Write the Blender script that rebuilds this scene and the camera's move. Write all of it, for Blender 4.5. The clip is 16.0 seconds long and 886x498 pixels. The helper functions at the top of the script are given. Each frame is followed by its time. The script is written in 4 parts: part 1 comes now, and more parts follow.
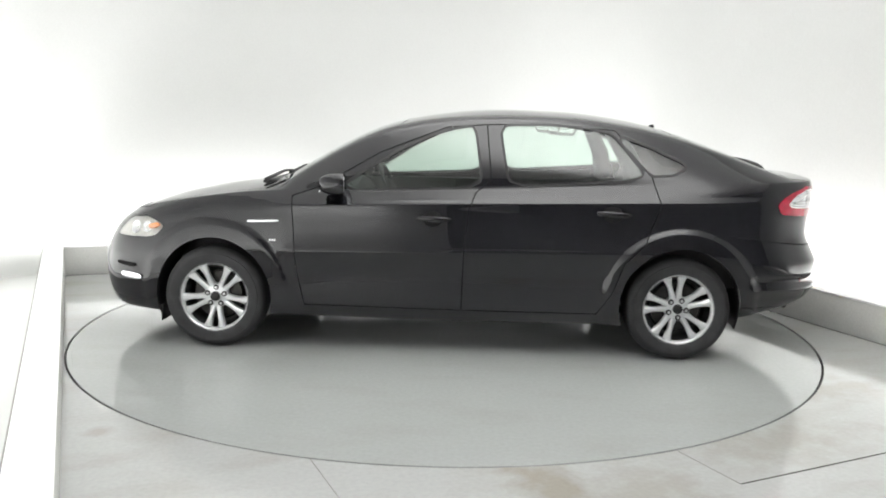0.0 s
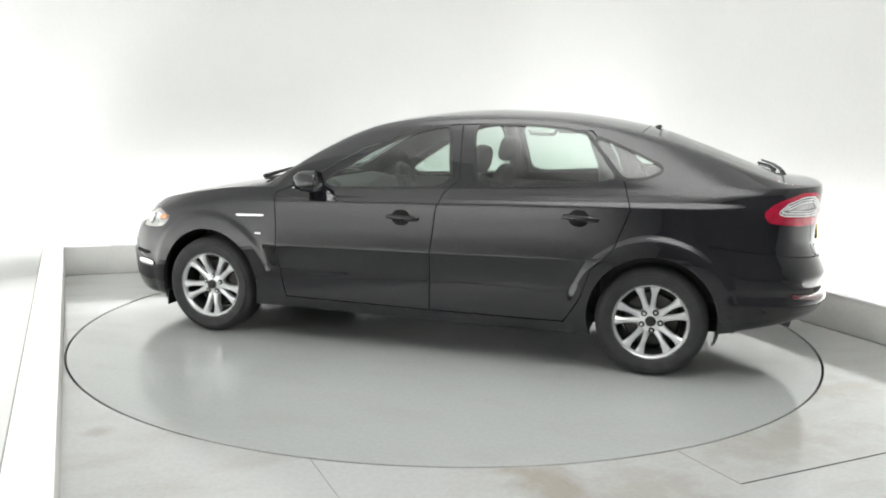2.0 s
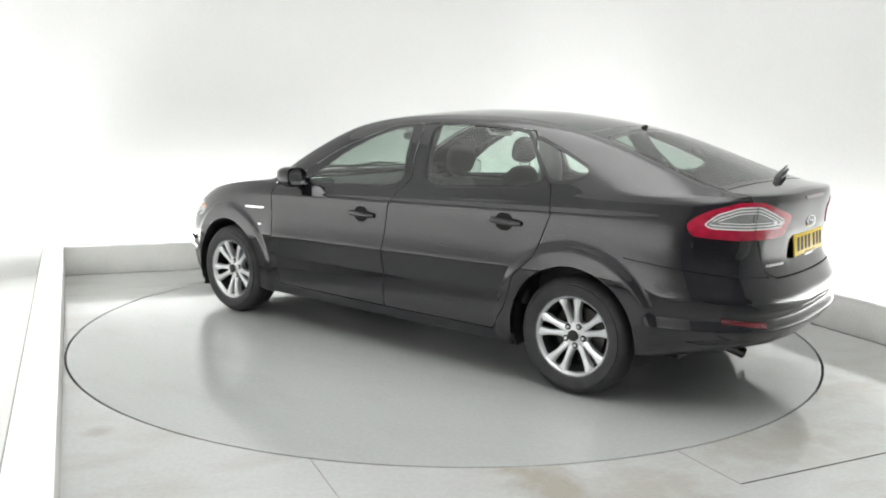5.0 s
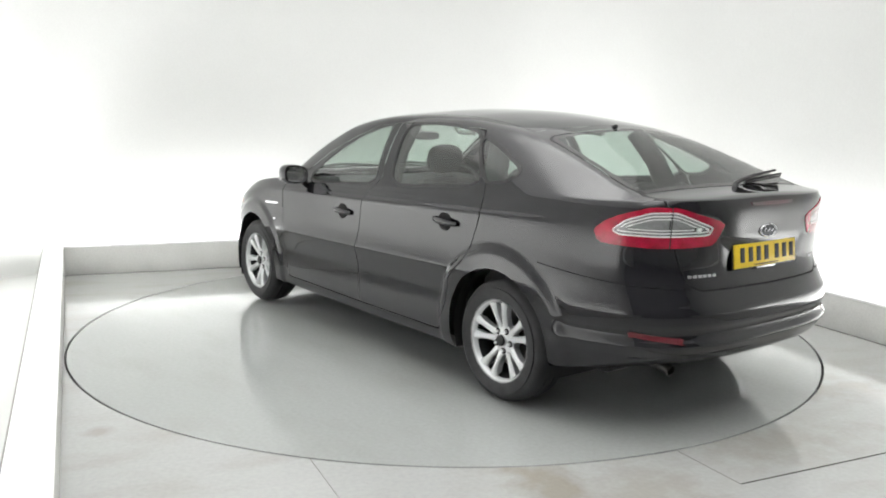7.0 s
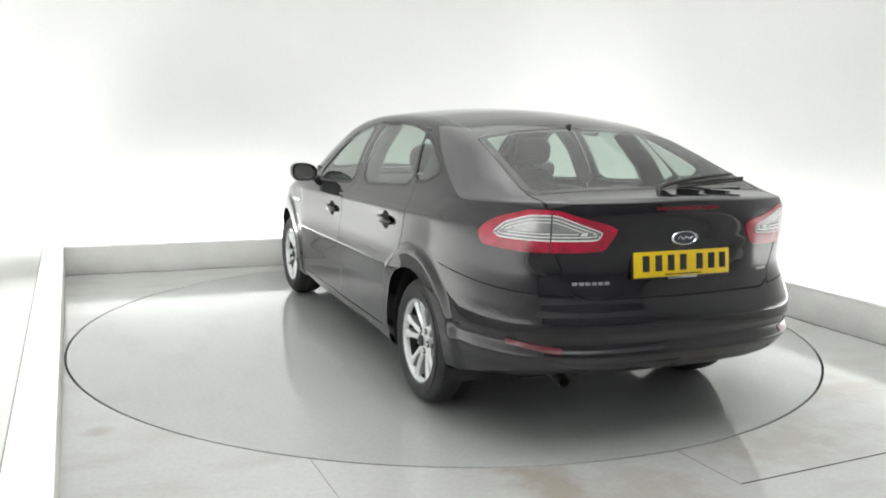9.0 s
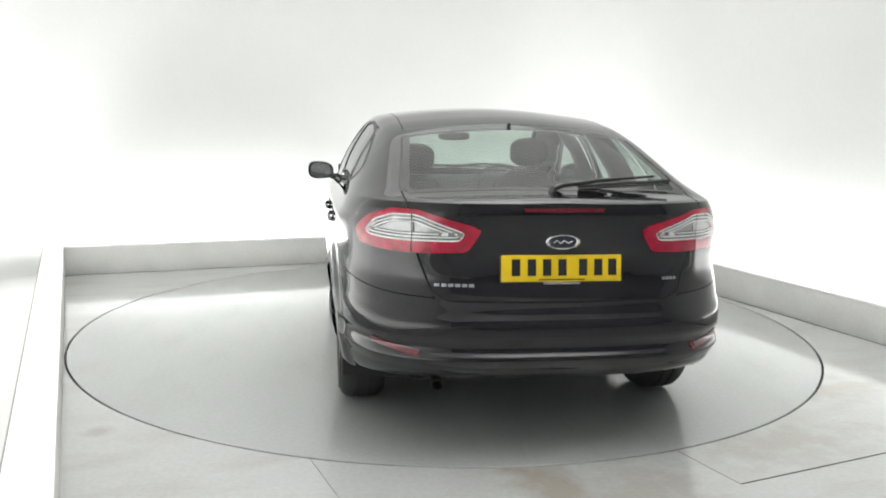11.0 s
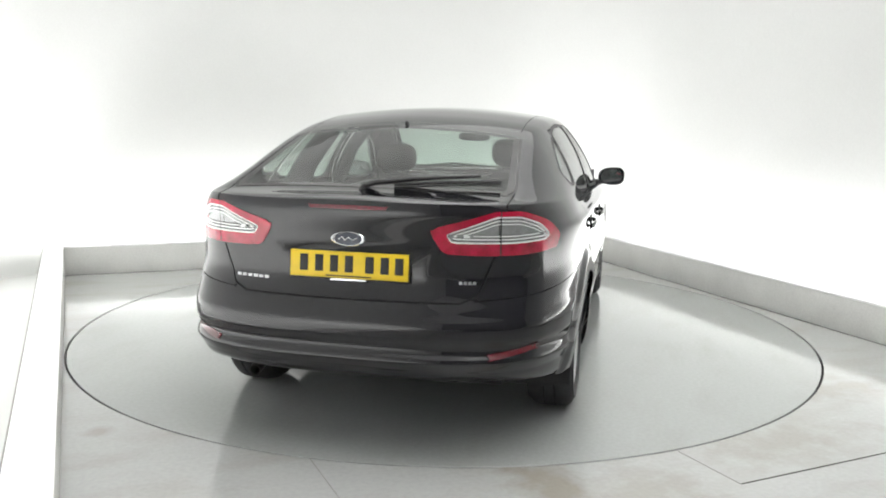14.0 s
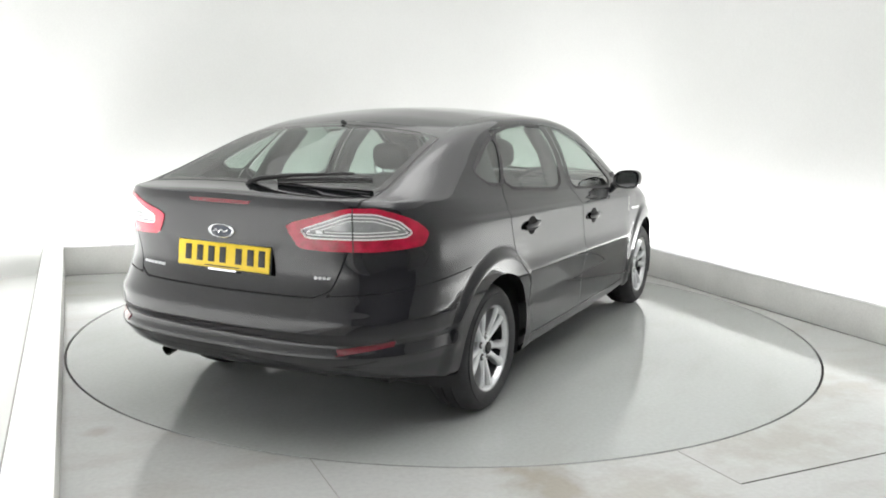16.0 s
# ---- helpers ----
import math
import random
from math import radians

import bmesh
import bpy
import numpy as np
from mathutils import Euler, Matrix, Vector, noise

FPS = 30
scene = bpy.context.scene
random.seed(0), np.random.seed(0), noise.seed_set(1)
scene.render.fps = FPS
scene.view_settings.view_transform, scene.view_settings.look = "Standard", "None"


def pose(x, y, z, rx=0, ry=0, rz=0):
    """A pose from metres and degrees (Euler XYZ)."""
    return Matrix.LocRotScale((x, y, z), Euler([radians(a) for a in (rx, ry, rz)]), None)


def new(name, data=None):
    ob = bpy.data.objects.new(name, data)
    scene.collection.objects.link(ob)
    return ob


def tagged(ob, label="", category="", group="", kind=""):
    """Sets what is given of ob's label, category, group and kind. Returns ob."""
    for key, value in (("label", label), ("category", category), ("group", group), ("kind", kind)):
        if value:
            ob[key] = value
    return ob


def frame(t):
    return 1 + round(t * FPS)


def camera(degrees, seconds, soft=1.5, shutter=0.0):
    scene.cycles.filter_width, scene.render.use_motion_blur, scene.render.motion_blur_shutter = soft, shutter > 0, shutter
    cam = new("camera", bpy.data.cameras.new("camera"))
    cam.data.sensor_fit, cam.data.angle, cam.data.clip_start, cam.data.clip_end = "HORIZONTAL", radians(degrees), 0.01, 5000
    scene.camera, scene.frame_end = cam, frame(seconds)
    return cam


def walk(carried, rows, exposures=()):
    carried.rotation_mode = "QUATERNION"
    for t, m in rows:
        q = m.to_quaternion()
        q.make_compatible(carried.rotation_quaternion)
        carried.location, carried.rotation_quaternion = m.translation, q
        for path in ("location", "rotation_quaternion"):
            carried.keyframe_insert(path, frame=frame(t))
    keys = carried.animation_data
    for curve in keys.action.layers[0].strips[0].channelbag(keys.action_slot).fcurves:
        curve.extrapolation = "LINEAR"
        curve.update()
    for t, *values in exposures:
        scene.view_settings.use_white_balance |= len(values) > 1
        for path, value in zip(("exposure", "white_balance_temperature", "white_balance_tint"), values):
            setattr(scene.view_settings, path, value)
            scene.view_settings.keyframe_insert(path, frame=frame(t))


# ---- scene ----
# Stage camera: fixed on a stand in front of the turntable
EYE = (0.0, -5.716, 1.438)
cam = camera(56.52, 16.0, soft=1.9)
VIEW = pose(*EYE) @ pose(0, 0, 0, 0, 0, 0.18) @ pose(0, 0, 0, 81.0, 0, 0) @ pose(0, 0, 0, 0, 0, 1.0)
walk(cam, [(0.0, VIEW), (16.0, VIEW)])

# ---- light ----
world = bpy.data.worlds.new("world")
scene.world = world
world.use_nodes = True
world.node_tree.nodes["Background"].inputs[0].default_value = (0.9, 0.95, 1.0, 1)
world.node_tree.nodes["Background"].inputs[1].default_value = 0.02
scene.view_settings.exposure = 0.0

# the stage is a rectangle turned against the camera
STAGE = pose(0, 0, 0, 0, 0, 22.4)          # its own x runs along the back kerb, y towards the back
X0, X1, YB, YF = -2.60, 2.56, 2.63, -6.6   # inner faces of the kerbs, front end of the floor
KERB_H, KERB_D = 0.26, 0.11
WALL_GAP, WALL_H = 0.75, 4.2


def area_lamp(name, m, sx, sy, watts, colour=(1.0, 1.0, 0.998), spread=180):
    data = bpy.data.lights.new(name, "AREA")
    data.shape, data.size, data.size_y, data.energy, data.color = "RECTANGLE", sx, sy, watts, colour
    data.spread = radians(spread)
    ob = new(name, data)
    ob.matrix_world = m
    return ob


# strip lights in the trough behind the kerbs, washing the walls from below
area_lamp("trough_light", STAGE @ pose(0, YB + 0.61, 0.06, 172, 0, 0), 5.2, 0.12, 132)
area_lamp("trough_light", STAGE @ pose(X1 + 0.61, -0.4, 0.06, 0, 172, 0), 0.12, 6.0, 152)
area_lamp("trough_light", STAGE @ pose(X0 - 0.21, -1.2, 0.05, 0, 166, 0), 0.10, 7.6, 205)
# added unseen lamp facing up: soft fill bounced off the pale ceiling
area_lamp("bounce_light", STAGE @ pose(0, -2.4, WALL_H - 0.5, 180, 0, 0), 2.6, 5.8, 250)

# ---- materials ----
def nodes_of(mat):
    mat.use_nodes = True
    nt = mat.node_tree
    return nt, nt.nodes, nt.links, nt.nodes["Principled BSDF"]


def surface(name, colour, rough=0.5, metal=0.0, coat=0.0, vary=0.0, scale=6.0, fine=0.0, fine_scale=120.0, bump=0.0, rough_vary=0.0, coat_rough=0.03, spec=0.5):
    """A surface with large soft variation, fine grain and a little relief."""
    mat = bpy.data.materials.new(name)
    nt, nodes, links, bsdf = nodes_of(mat)
    bsdf.inputs["Base Color"].default_value = (*colour, 1)
    bsdf.inputs["Roughness"].default_value = rough
    bsdf.inputs["Metallic"].default_value = metal
    bsdf.inputs["Coat Weight"].default_value = coat
    bsdf.inputs["Coat Roughness"].default_value = coat_rough
    bsdf.inputs["Specular IOR Level"].default_value = spec
    if vary or fine or bump or rough_vary:
        co = nodes.new("ShaderNodeTexCoord")
        big, small = nodes.new("ShaderNodeTexNoise"), nodes.new("ShaderNodeTexNoise")
        big.inputs["Scale"].default_value, small.inputs["Scale"].default_value = scale, fine_scale
        big.inputs["Detail"].default_value = 5
        for n in (big, small):
            links.new(co.outputs["Object"], n.inputs["Vector"])
        def spread(source, lo, hi):
            r = nodes.new("ShaderNodeMapRange")
            r.inputs["From Min"].default_value, r.inputs["From Max"].default_value = 0.3, 0.7
            r.inputs["To Min"].default_value, r.inputs["To Max"].default_value = lo, hi
            links.new(source.outputs["Fac"], r.inputs["Value"])
            return r.outputs["Result"]
        mul = nodes.new("ShaderNodeMath")
        mul.operation = "MULTIPLY"
        links.new(spread(big, 1 - vary, 1 + vary), mul.inputs[0])
        links.new(spread(small, 1 - fine, 1 + fine), mul.inputs[1])
        mix = nodes.new("ShaderNodeVectorMath")
        mix.operation = "SCALE"
        mix.inputs[0].default_value = colour
        links.new(mul.outputs[0], mix.inputs["Scale"])
        links.new(mix.outputs[0], bsdf.inputs["Base Color"])
        if rough_vary:
            links.new(spread(big, rough - rough_vary, rough + rough_vary), bsdf.inputs["Roughness"])
        if bump:
            b = nodes.new("ShaderNodeBump")
            b.inputs["Strength"].default_value, b.inputs["Distance"].default_value = bump, 0.002
            links.new(small.outputs["Fac"], b.inputs["Height"])
            links.new(b.outputs[0], bsdf.inputs["Normal"])
    return mat


def thin_glass(name, tint, gloss=0.0, base=0.035, steep=3.5):
    mat = bpy.data.materials.new(name)
    mat.use_nodes = True
    nt = mat.node_tree
    nt.nodes.remove(nt.nodes["Principled BSDF"])
    clear, shine, mix, slant, power, gain = (nt.nodes.new("ShaderNode" + k) for k in ("BsdfTransparent", "BsdfGlossy", "MixShader", "LayerWeight", "Math", "Math"))
    clear.inputs[0].default_value = (*tint, 1)
    shine.inputs["Roughness"].default_value = gloss
    slant.inputs["Blend"].default_value = 0.5
    power.operation, power.inputs[1].default_value = "POWER", steep
    gain.operation, gain.inputs[1].default_value, gain.inputs[2].default_value = "MULTIPLY_ADD", 0.92, base
    nt.links.new(slant.outputs["Facing"], power.inputs[0])
    nt.links.new(power.outputs[0], gain.inputs[0])
    nt.links.new(gain.outputs[0], mix.inputs[0])
    nt.links.new(clear.outputs[0], mix.inputs[1])
    nt.links.new(shine.outputs[0], mix.inputs[2])
    nt.links.new(mix.outputs[0], nt.nodes["Material Output"].inputs[0])
    return mat


PAINT = surface("black_paint", (0.0080, 0.0080, 0.0105), 0.03, fine=0.12, fine_scale=900, rough_vary=0.015, scale=3, spec=0.65)
FRIT = surface("black_glass_print", (0.006, 0.006, 0.007), 0.04, fine=0.1, fine_scale=700)
TRIM = surface("black_trim", (0.012, 0.012, 0.013), 0.45, fine=0.2, bump=0.1, fine_scale=400)
GAP = surface("shut_gap", (0.004, 0.004, 0.004), 0.9)
GLASS = thin_glass("tinted_glass", (0.66, 0.75, 0.70), 0.0, 0.10)
REAR_GLASS = thin_glass("rear_tinted_glass", (0.54, 0.62, 0.58), 0.0, 0.03, 4.5)
CLEAR = thin_glass("clear_lens", (0.95, 0.95, 0.95))
RED = surface("red_lens", (0.36, 0.005, 0.030), 0.10, 0, 0.5, vary=0.30, scale=22, fine=0.15, fine_scale=160)
RED_DARK = surface("red_reflector", (0.11, 0.004, 0.011), 0.2, 0, 1.0, vary=0.2, scale=80)
HEAD_BOWL = surface("headlamp_bowl", (0.60, 0.59, 0.55), 0.3, 0.3, 0.4, vary=0.15, scale=30)
LAMP_SILVER = surface("lamp_bowl", (0.52, 0.52, 0.53), 0.25, 0.4, 0.4, vary=0.12, scale=35, fine=0.1, fine_scale=140, bump=0.2)
LAMP_WHITE = surface("lamp_frame", (0.90, 0.90, 0.90), 0.3, 0.0, 0.5)
AMBER = surface("amber_lens", (0.75, 0.25, 0.06), 0.2, 0, 1.0)
CHROME = surface("chrome", (0.82, 0.83, 0.85), 0.12, 1.0)
BADGE = surface("badge_silver", (0.42, 0.42, 0.43), 0.35, 0.8)
ALLOY = surface("silver_alloy", (0.72, 0.73, 0.74), 0.30, 0.60, 0.5, fine=0.06, fine_scale=300)
# near-black copy of the alloy: shade behind the spokes, put into the colour
ALLOY_SHADE = surface("shaded_steel", (0.015, 0.015, 0.016), 0.5, 0.6, vary=0.3, scale=20)
DISC_STEEL = surface("brake_steel", (0.07, 0.068, 0.066), 0.35, 1.0, vary=0.2, scale=25)
RUBBER = surface("tyre_rubber", (0.028, 0.028, 0.030), 0.72, vary=0.25, scale=12, fine=0.3, fine_scale=250, bump=0.3)
CLOTH = surface("seat_cloth", (0.035, 0.036, 0.038), 0.9, vary=0.2, scale=10, fine=0.4, fine_scale=500, bump=0.4)
PLASTIC = surface("cabin_plastic", (0.03, 0.03, 0.032), 0.6, vary=0.15, scale=8, fine=0.2, fine_scale=300, bump=0.2)
LINING = surface("roof_lining", (0.40, 0.40, 0.38), 0.9, vary=0.06, scale=5, fine=0.1, fine_scale=300)
YELLOW = surface("yellow_plate", (0.78, 0.55, 0.015), 0.35, vary=0.05, scale=20)
INK = surface("black_ink", (0.012, 0.012, 0.012), 0.5)
BLUE = surface("badge_field", (0.03, 0.035, 0.05), 0.25, 0.3, 0.6)
CEILING = surface("ceiling_paint", (0.80, 0.80, 0.79), 0.8, vary=0.05, scale=1.5, fine=0.05, fine_scale=60)
WALL = surface("white_cyclorama", (0.575, 0.58, 0.568), 0.75, vary=0.025, scale=0.7, fine=0.02, fine_scale=60, bump=0.08)
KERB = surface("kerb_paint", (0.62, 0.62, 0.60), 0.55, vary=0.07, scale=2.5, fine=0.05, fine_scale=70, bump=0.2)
BLACKOUT = surface("dark_curtain", (0.19, 0.19, 0.195), 0.9, vary=0.2, scale=2, fine=0.2, fine_scale=40, bump=0.4)
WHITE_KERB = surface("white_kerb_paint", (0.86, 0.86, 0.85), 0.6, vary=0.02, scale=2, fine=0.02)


def painted_floor(name, colour, stain, amount, spots=()):
    """Grey floor paint: polished, with scuffs and brownish worn patches."""
    mat = bpy.data.materials.new(name)
    nt, nodes, links, bsdf = nodes_of(mat)
    co = nodes.new("ShaderNodeTexCoord")
    def noise_at(scale, detail, stretch=(1, 1, 1)):
        n, m = nodes.new("ShaderNodeTexNoise"), nodes.new("ShaderNodeMapping")
        m.inputs["Scale"].default_value = stretch
        n.inputs["Scale"].default_value, n.inputs["Detail"].default_value = scale, detail
        links.new(co.outputs["Object"], m.inputs[0])
        links.new(m.outputs[0], n.inputs["Vector"])
        return n.outputs["Fac"]
    def ramp(source, a, b, lo, hi):
        r = nodes.new("ShaderNodeMapRange")
        for k, v in (("From Min", a), ("From Max", b), ("To Min", lo), ("To Max", hi)):
            r.inputs[k].default_value = v
        links.new(source, r.inputs["Value"])
        return r.outputs["Result"]
    mix = nodes.new("ShaderNodeMix")
    mix.data_type = "RGBA"
    mix.inputs["A"].default_value = (*colour, 1)
    mix.inputs["B"].default_value = (*stain, 1)
    dirt = ramp(noise_at(1.7, 6, (1, 2.2, 1)), 0.50, 0.72, 0, amount)
    for sx, sy, rx, ry, much in spots:
        # a worn spot with a ragged edge
        move, far, edge, most = (nodes.new("ShaderNode" + k) for k in ("Mapping", "VectorMath", "Math", "Math"))
        move.vector_type = "TEXTURE"
        move.inputs["Location"].default_value, move.inputs["Scale"].default_value = (sx, sy, 0), (rx, ry, 1)
        far.operation, edge.operation, most.operation = "LENGTH", "ADD", "MAXIMUM"
        links.new(co.outputs["Object"], move.inputs[0])
        links.new(move.outputs[0], far.inputs[0])
        links.new(far.outputs["Value"], edge.inputs[0])
        links.new(ramp(noise_at(7, 5), 0.3, 0.7, -0.5, 0.6), edge.inputs[1])
        links.new(ramp(edge.outputs[0], 0.3, 1.3, much, 0.0), most.inputs[0])
        links.new(dirt, most.inputs[1])
        dirt = most.outputs[0]
    links.new(dirt, mix.inputs["Factor"])
    grain = nodes.new("ShaderNodeMix")
    grain.data_type, grain.blend_type = "RGBA", "MULTIPLY"
    links.new(mix.outputs["Result"], grain.inputs["A"])
    grey = nodes.new("ShaderNodeCombineColor")
    for k in range(3):
        links.new(ramp(noise_at(45, 4), 0.3, 0.7, 0.95, 1.03), grey.inputs[k])
    links.new(grey.outputs[0], grain.inputs["B"])
    grain.inputs["Factor"].default_value = 1
    links.new(grain.outputs["Result"], bsdf.inputs["Base Color"])
    links.new(ramp(noise_at(2.6, 5), 0.3, 0.75, 0.05, 0.16), bsdf.inputs["Roughness"])
    bsdf.inputs["Specular IOR Level"].default_value = 0.75
    b = nodes.new("ShaderNodeBump")
    b.inputs["Strength"].default_value, b.inputs["Distance"].default_value = 0.12, 0.0015
    links.new(noise_at(9, 3), b.inputs["Height"])
    links.new(b.outputs[0], bsdf.inputs["Normal"])
    return mat


FLOOR = painted_floor("floor_paint", (0.425, 0.43, 0.423), (0.31, 0.285, 0.25), 0.35, ((-2.26, -1.39, 0.07, 0.07, 0.6), (-0.60, -2.60, 0.16, 0.42, 0.9), (-0.25, -2.75, 0.30, 0.25, 0.5), (0.64, -2.55, 0.50, 0.22, 0.5), (1.46, -2.05, 0.45, 0.22, 0.5)))
DISC = painted_floor("turntable_paint", (0.365, 0.376, 0.371), (0.30, 0.295, 0.28), 0.3)


# ---- mesh helpers ----
def finish(name, me, material, parent=None, label="", smooth=True):
    if material:
        me.materials.append(material)
    if smooth and len(me.polygons):
        me.shade_smooth()
    ob = new(name, me)
    ob.parent = parent
    if label:
        tagged(ob, label)
    return ob


def part(name, bm, material, parent=None, label="", smooth=True, angle=35):
    """One bmesh as one mesh object under its thing."""
    bmesh.ops.recalc_face_normals(bm, faces=bm.faces[:])
    me = bpy.data.meshes.new(name)
    bm.to_mesh(me)
    bm.free()
    ob = finish(name, me, material, parent, label, smooth)
    if smooth:
        me.set_sharp_from_angle(angle=radians(angle))
    return ob


def box(size, centre=(0, 0, 0), bevel=0.0, segments=2, m=None):
    bm = bmesh.new()
    bmesh.ops.create_cube(bm, size=1)
    for v in bm.verts:
        v.co = Vector([v.co[k] * size[k] + centre[k] for k in range(3)])
    if bevel:
        bmesh.ops.bevel(bm, geom=bm.edges[:], offset=bevel, segments=segments, affect="EDGES", profile=0.5)
    if m is not None:
        bm.transform(m)
    return bm


def join(*bms):
    out = bmesh.new()
    for bm in bms:
        me = bpy.data.meshes.new("joint")
        bm.to_mesh(me)
        bm.free()
        out.from_mesh(me)
        bpy.data.meshes.remove(me)
    return out


def lathe(profile, steps=64, axis="y", closed=False):
    """Turns (radius, along) pairs round an axis."""
    verts, faces, n = [], [], len(profile)
    for i in range(steps):
        a = 2 * math.pi * i / steps
        for r, h in profile:
            p = (r * math.cos(a), h, r * math.sin(a))
            verts.append(p if axis == "y" else (p[0], p[2], h))
    for i in range(steps):
        j = (i + 1) % steps
        for k in range(n if closed else n - 1):
            l = (k + 1) % n
            faces.append((i * n + k, i * n + l, j * n + l, j * n + k))
    me = bpy.data.meshes.new("turned")
    me.from_pydata(verts, [], faces)
    bm = bmesh.new()
    bm.from_mesh(me)
    bpy.data.meshes.remove(me)
    bmesh.ops.remove_doubles(bm, verts=bm.verts[:], dist=1e-5)
    return bm


def prism(outline, depth, bevel=0.0, m=None):
    """An outline in x, y pulled up along z."""
    bm = bmesh.new()
    low = [bm.verts.new((x, y, 0)) for x, y in outline]
    f = bm.faces.new(low)
    up = bmesh.ops.extrude_face_region(bm, geom=[f])
    for v in up["geom"]:
        if isinstance(v, bmesh.types.BMVert):
            v.co.z += depth
    if bevel:
        bmesh.ops.bevel(bm, geom=bm.edges[:], offset=bevel, segments=2, affect="EDGES", profile=0.5)
    if m is not None:
        bm.transform(m)
    return bm


def tube(points, radius, sides=10, closed=False):
    pts = [Vector(p) for p in points]
    bm = bmesh.new()
    rings = []
    for i, p in enumerate(pts):
        a, b = pts[max(i - 1, 0)], pts[min(i + 1, len(pts) - 1)]
        q = (b - a).to_track_quat("Z", "Y")
        r = radius[i] if isinstance(radius, (list, tuple)) else radius
        rings.append([bm.verts.new(p + q @ Vector((r * math.cos(2 * math.pi * k / sides), r * math.sin(2 * math.pi * k / sides), 0))) for k in range(sides)])
    for a, b in zip(rings, rings[1:]):
        for k in range(sides):
            bm.faces.new((a[k], a[(k + 1) % sides], b[(k + 1) % sides], b[k]))
    bm.faces.new(rings[0][::-1])
    bm.faces.new(rings[-1])
    return bm


# ---- the stage ----
def stage_box(name, x0, x1, y0, y1, z0, z1, material, label, category, bevel=0.004, kind="structure"):
    bm = box((x1 - x0, y1 - y0, z1 - z0), ((x0 + x1) / 2, (y0 + y1) / 2, (z0 + z1) / 2), bevel)
    ob = part(name, bm, material)
    ob.matrix_world = STAGE
    return tagged(ob, label, category, kind=kind)


RADIUS = 2.459


def build_floor():
    """Floor sheet with a round hole for the turntable; the plates round it are parted by narrow joints."""
    steps, verts, faces = 192, [], []
    outer = []
    xa, xb, ya, yb = X0 - 0.0, X1 + 0.0, YF, YB
    turn = STAGE.to_3x3().inverted()
    for i in range(steps):
        a = 2 * math.pi * i / steps
        c, s = math.cos(a), math.sin(a)
        r = RADIUS + 0.006
        verts.append((r * c, r * s, 0))
        k = min((xb if c > 0 else xa) / c if abs(c) > 1e-9 else 1e9, (yb if s > 0 else ya) / s if abs(s) > 1e-9 else 1e9)
        outer.append((k * c, k * s, 0))
    corners = [(xa, ya, 0), (xb, ya, 0), (xb, yb, 0), (xa, yb, 0)]
    verts += outer + corners + [(r[0] , r[1], -0.03) for r in verts[:steps]]
    for i in range(steps):
        j = (i + 1) % steps
        faces.append((i, steps + i, steps + j, j))
        faces.append((i, j, 2 * steps + 4 + j, 2 * steps + 4 + i))
    # fill in the corners that the fan leaves out
    for ci, (cx, cy, _) in enumerate(corners):
        a = math.atan2(cy, cx) % (2 * math.pi)
        i = int(a / (2 * math.pi) * steps) % steps
        faces.append((steps + i, 2 * steps + ci, steps + (i + 1) % steps))
    me = bpy.data.meshes.new("floor")
    me.from_pydata(verts, [], faces)
    bm = bmesh.new()
    bm.from_mesh(me)
    bpy.data.meshes.remove(me)
    bmesh.ops.recalc_face_normals(bm, faces=bm.faces[:])
    ob = part("floor", bm, FLOOR, smooth=False)
    ob.matrix_world = STAGE
    return tagged(ob, "glossy grey painted stage floor with scuffs and brown stains", "floor", kind="structure")


def strip_line(name, a, b, width, material, label, z=0.0, h=0.002):
    """A narrow strip set in the floor between two world points."""
    a, b = Vector(a), Vector(b)
    d = b - a
    bm = box((d.length, width, h), (d.length / 2, 0, z + h / 2 - 0.0005))
    ob = part(name, bm, material, smooth=False)
    ob.matrix_world = pose(a.x, a.y, 0, 0, 0, math.degrees(math.atan2(d.y, d.x)))
    return tagged(ob, label, "floor joint", kind="structure")


FAINT = surface("faint_joint", (0.24, 0.235, 0.22), 0.6, vary=0.2, scale=9)
JOINT = surface("joint_dirt", (0.05, 0.047, 0.042), 0.8, vary=0.4, scale=9)
floor = build_floor()
pit = part("turntable_pit", prism([(2.6 * math.cos(i * math.pi / 24), 2.6 * math.sin(i * math.pi / 24)) for i in range(48)], 0.02, m=pose(0, 0, -0.08)), JOINT, smooth=False)
tagged(pit, "dark pit floor under the turntable", "pit", kind="structure")
strip_line("joint_1", (-0.56, -2.40, 0), (-0.02, -3.53, 0), 0.003, FAINT, "narrow grey joint between painted floor plates")
strip_line("joint_2", (1.04, -2.23, 0), (1.21, -2.57, 0), 0.003, FAINT, "narrow grey joint between painted floor plates")
strip_line("joint_3", (1.21, -2.57, 0), (3.2, -1.66, 0), 0.007, JOINT, "narrow dark joint across the painted floor")
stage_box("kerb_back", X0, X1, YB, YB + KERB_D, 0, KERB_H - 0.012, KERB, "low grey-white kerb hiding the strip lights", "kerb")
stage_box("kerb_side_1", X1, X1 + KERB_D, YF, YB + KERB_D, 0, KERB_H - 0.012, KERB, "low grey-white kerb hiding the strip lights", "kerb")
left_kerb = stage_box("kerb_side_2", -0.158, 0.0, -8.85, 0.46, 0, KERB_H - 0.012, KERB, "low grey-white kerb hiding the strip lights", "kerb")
left_kerb.matrix_world = STAGE @ pose(-2.553, 2.279, 0, 0, 0, 2.05)
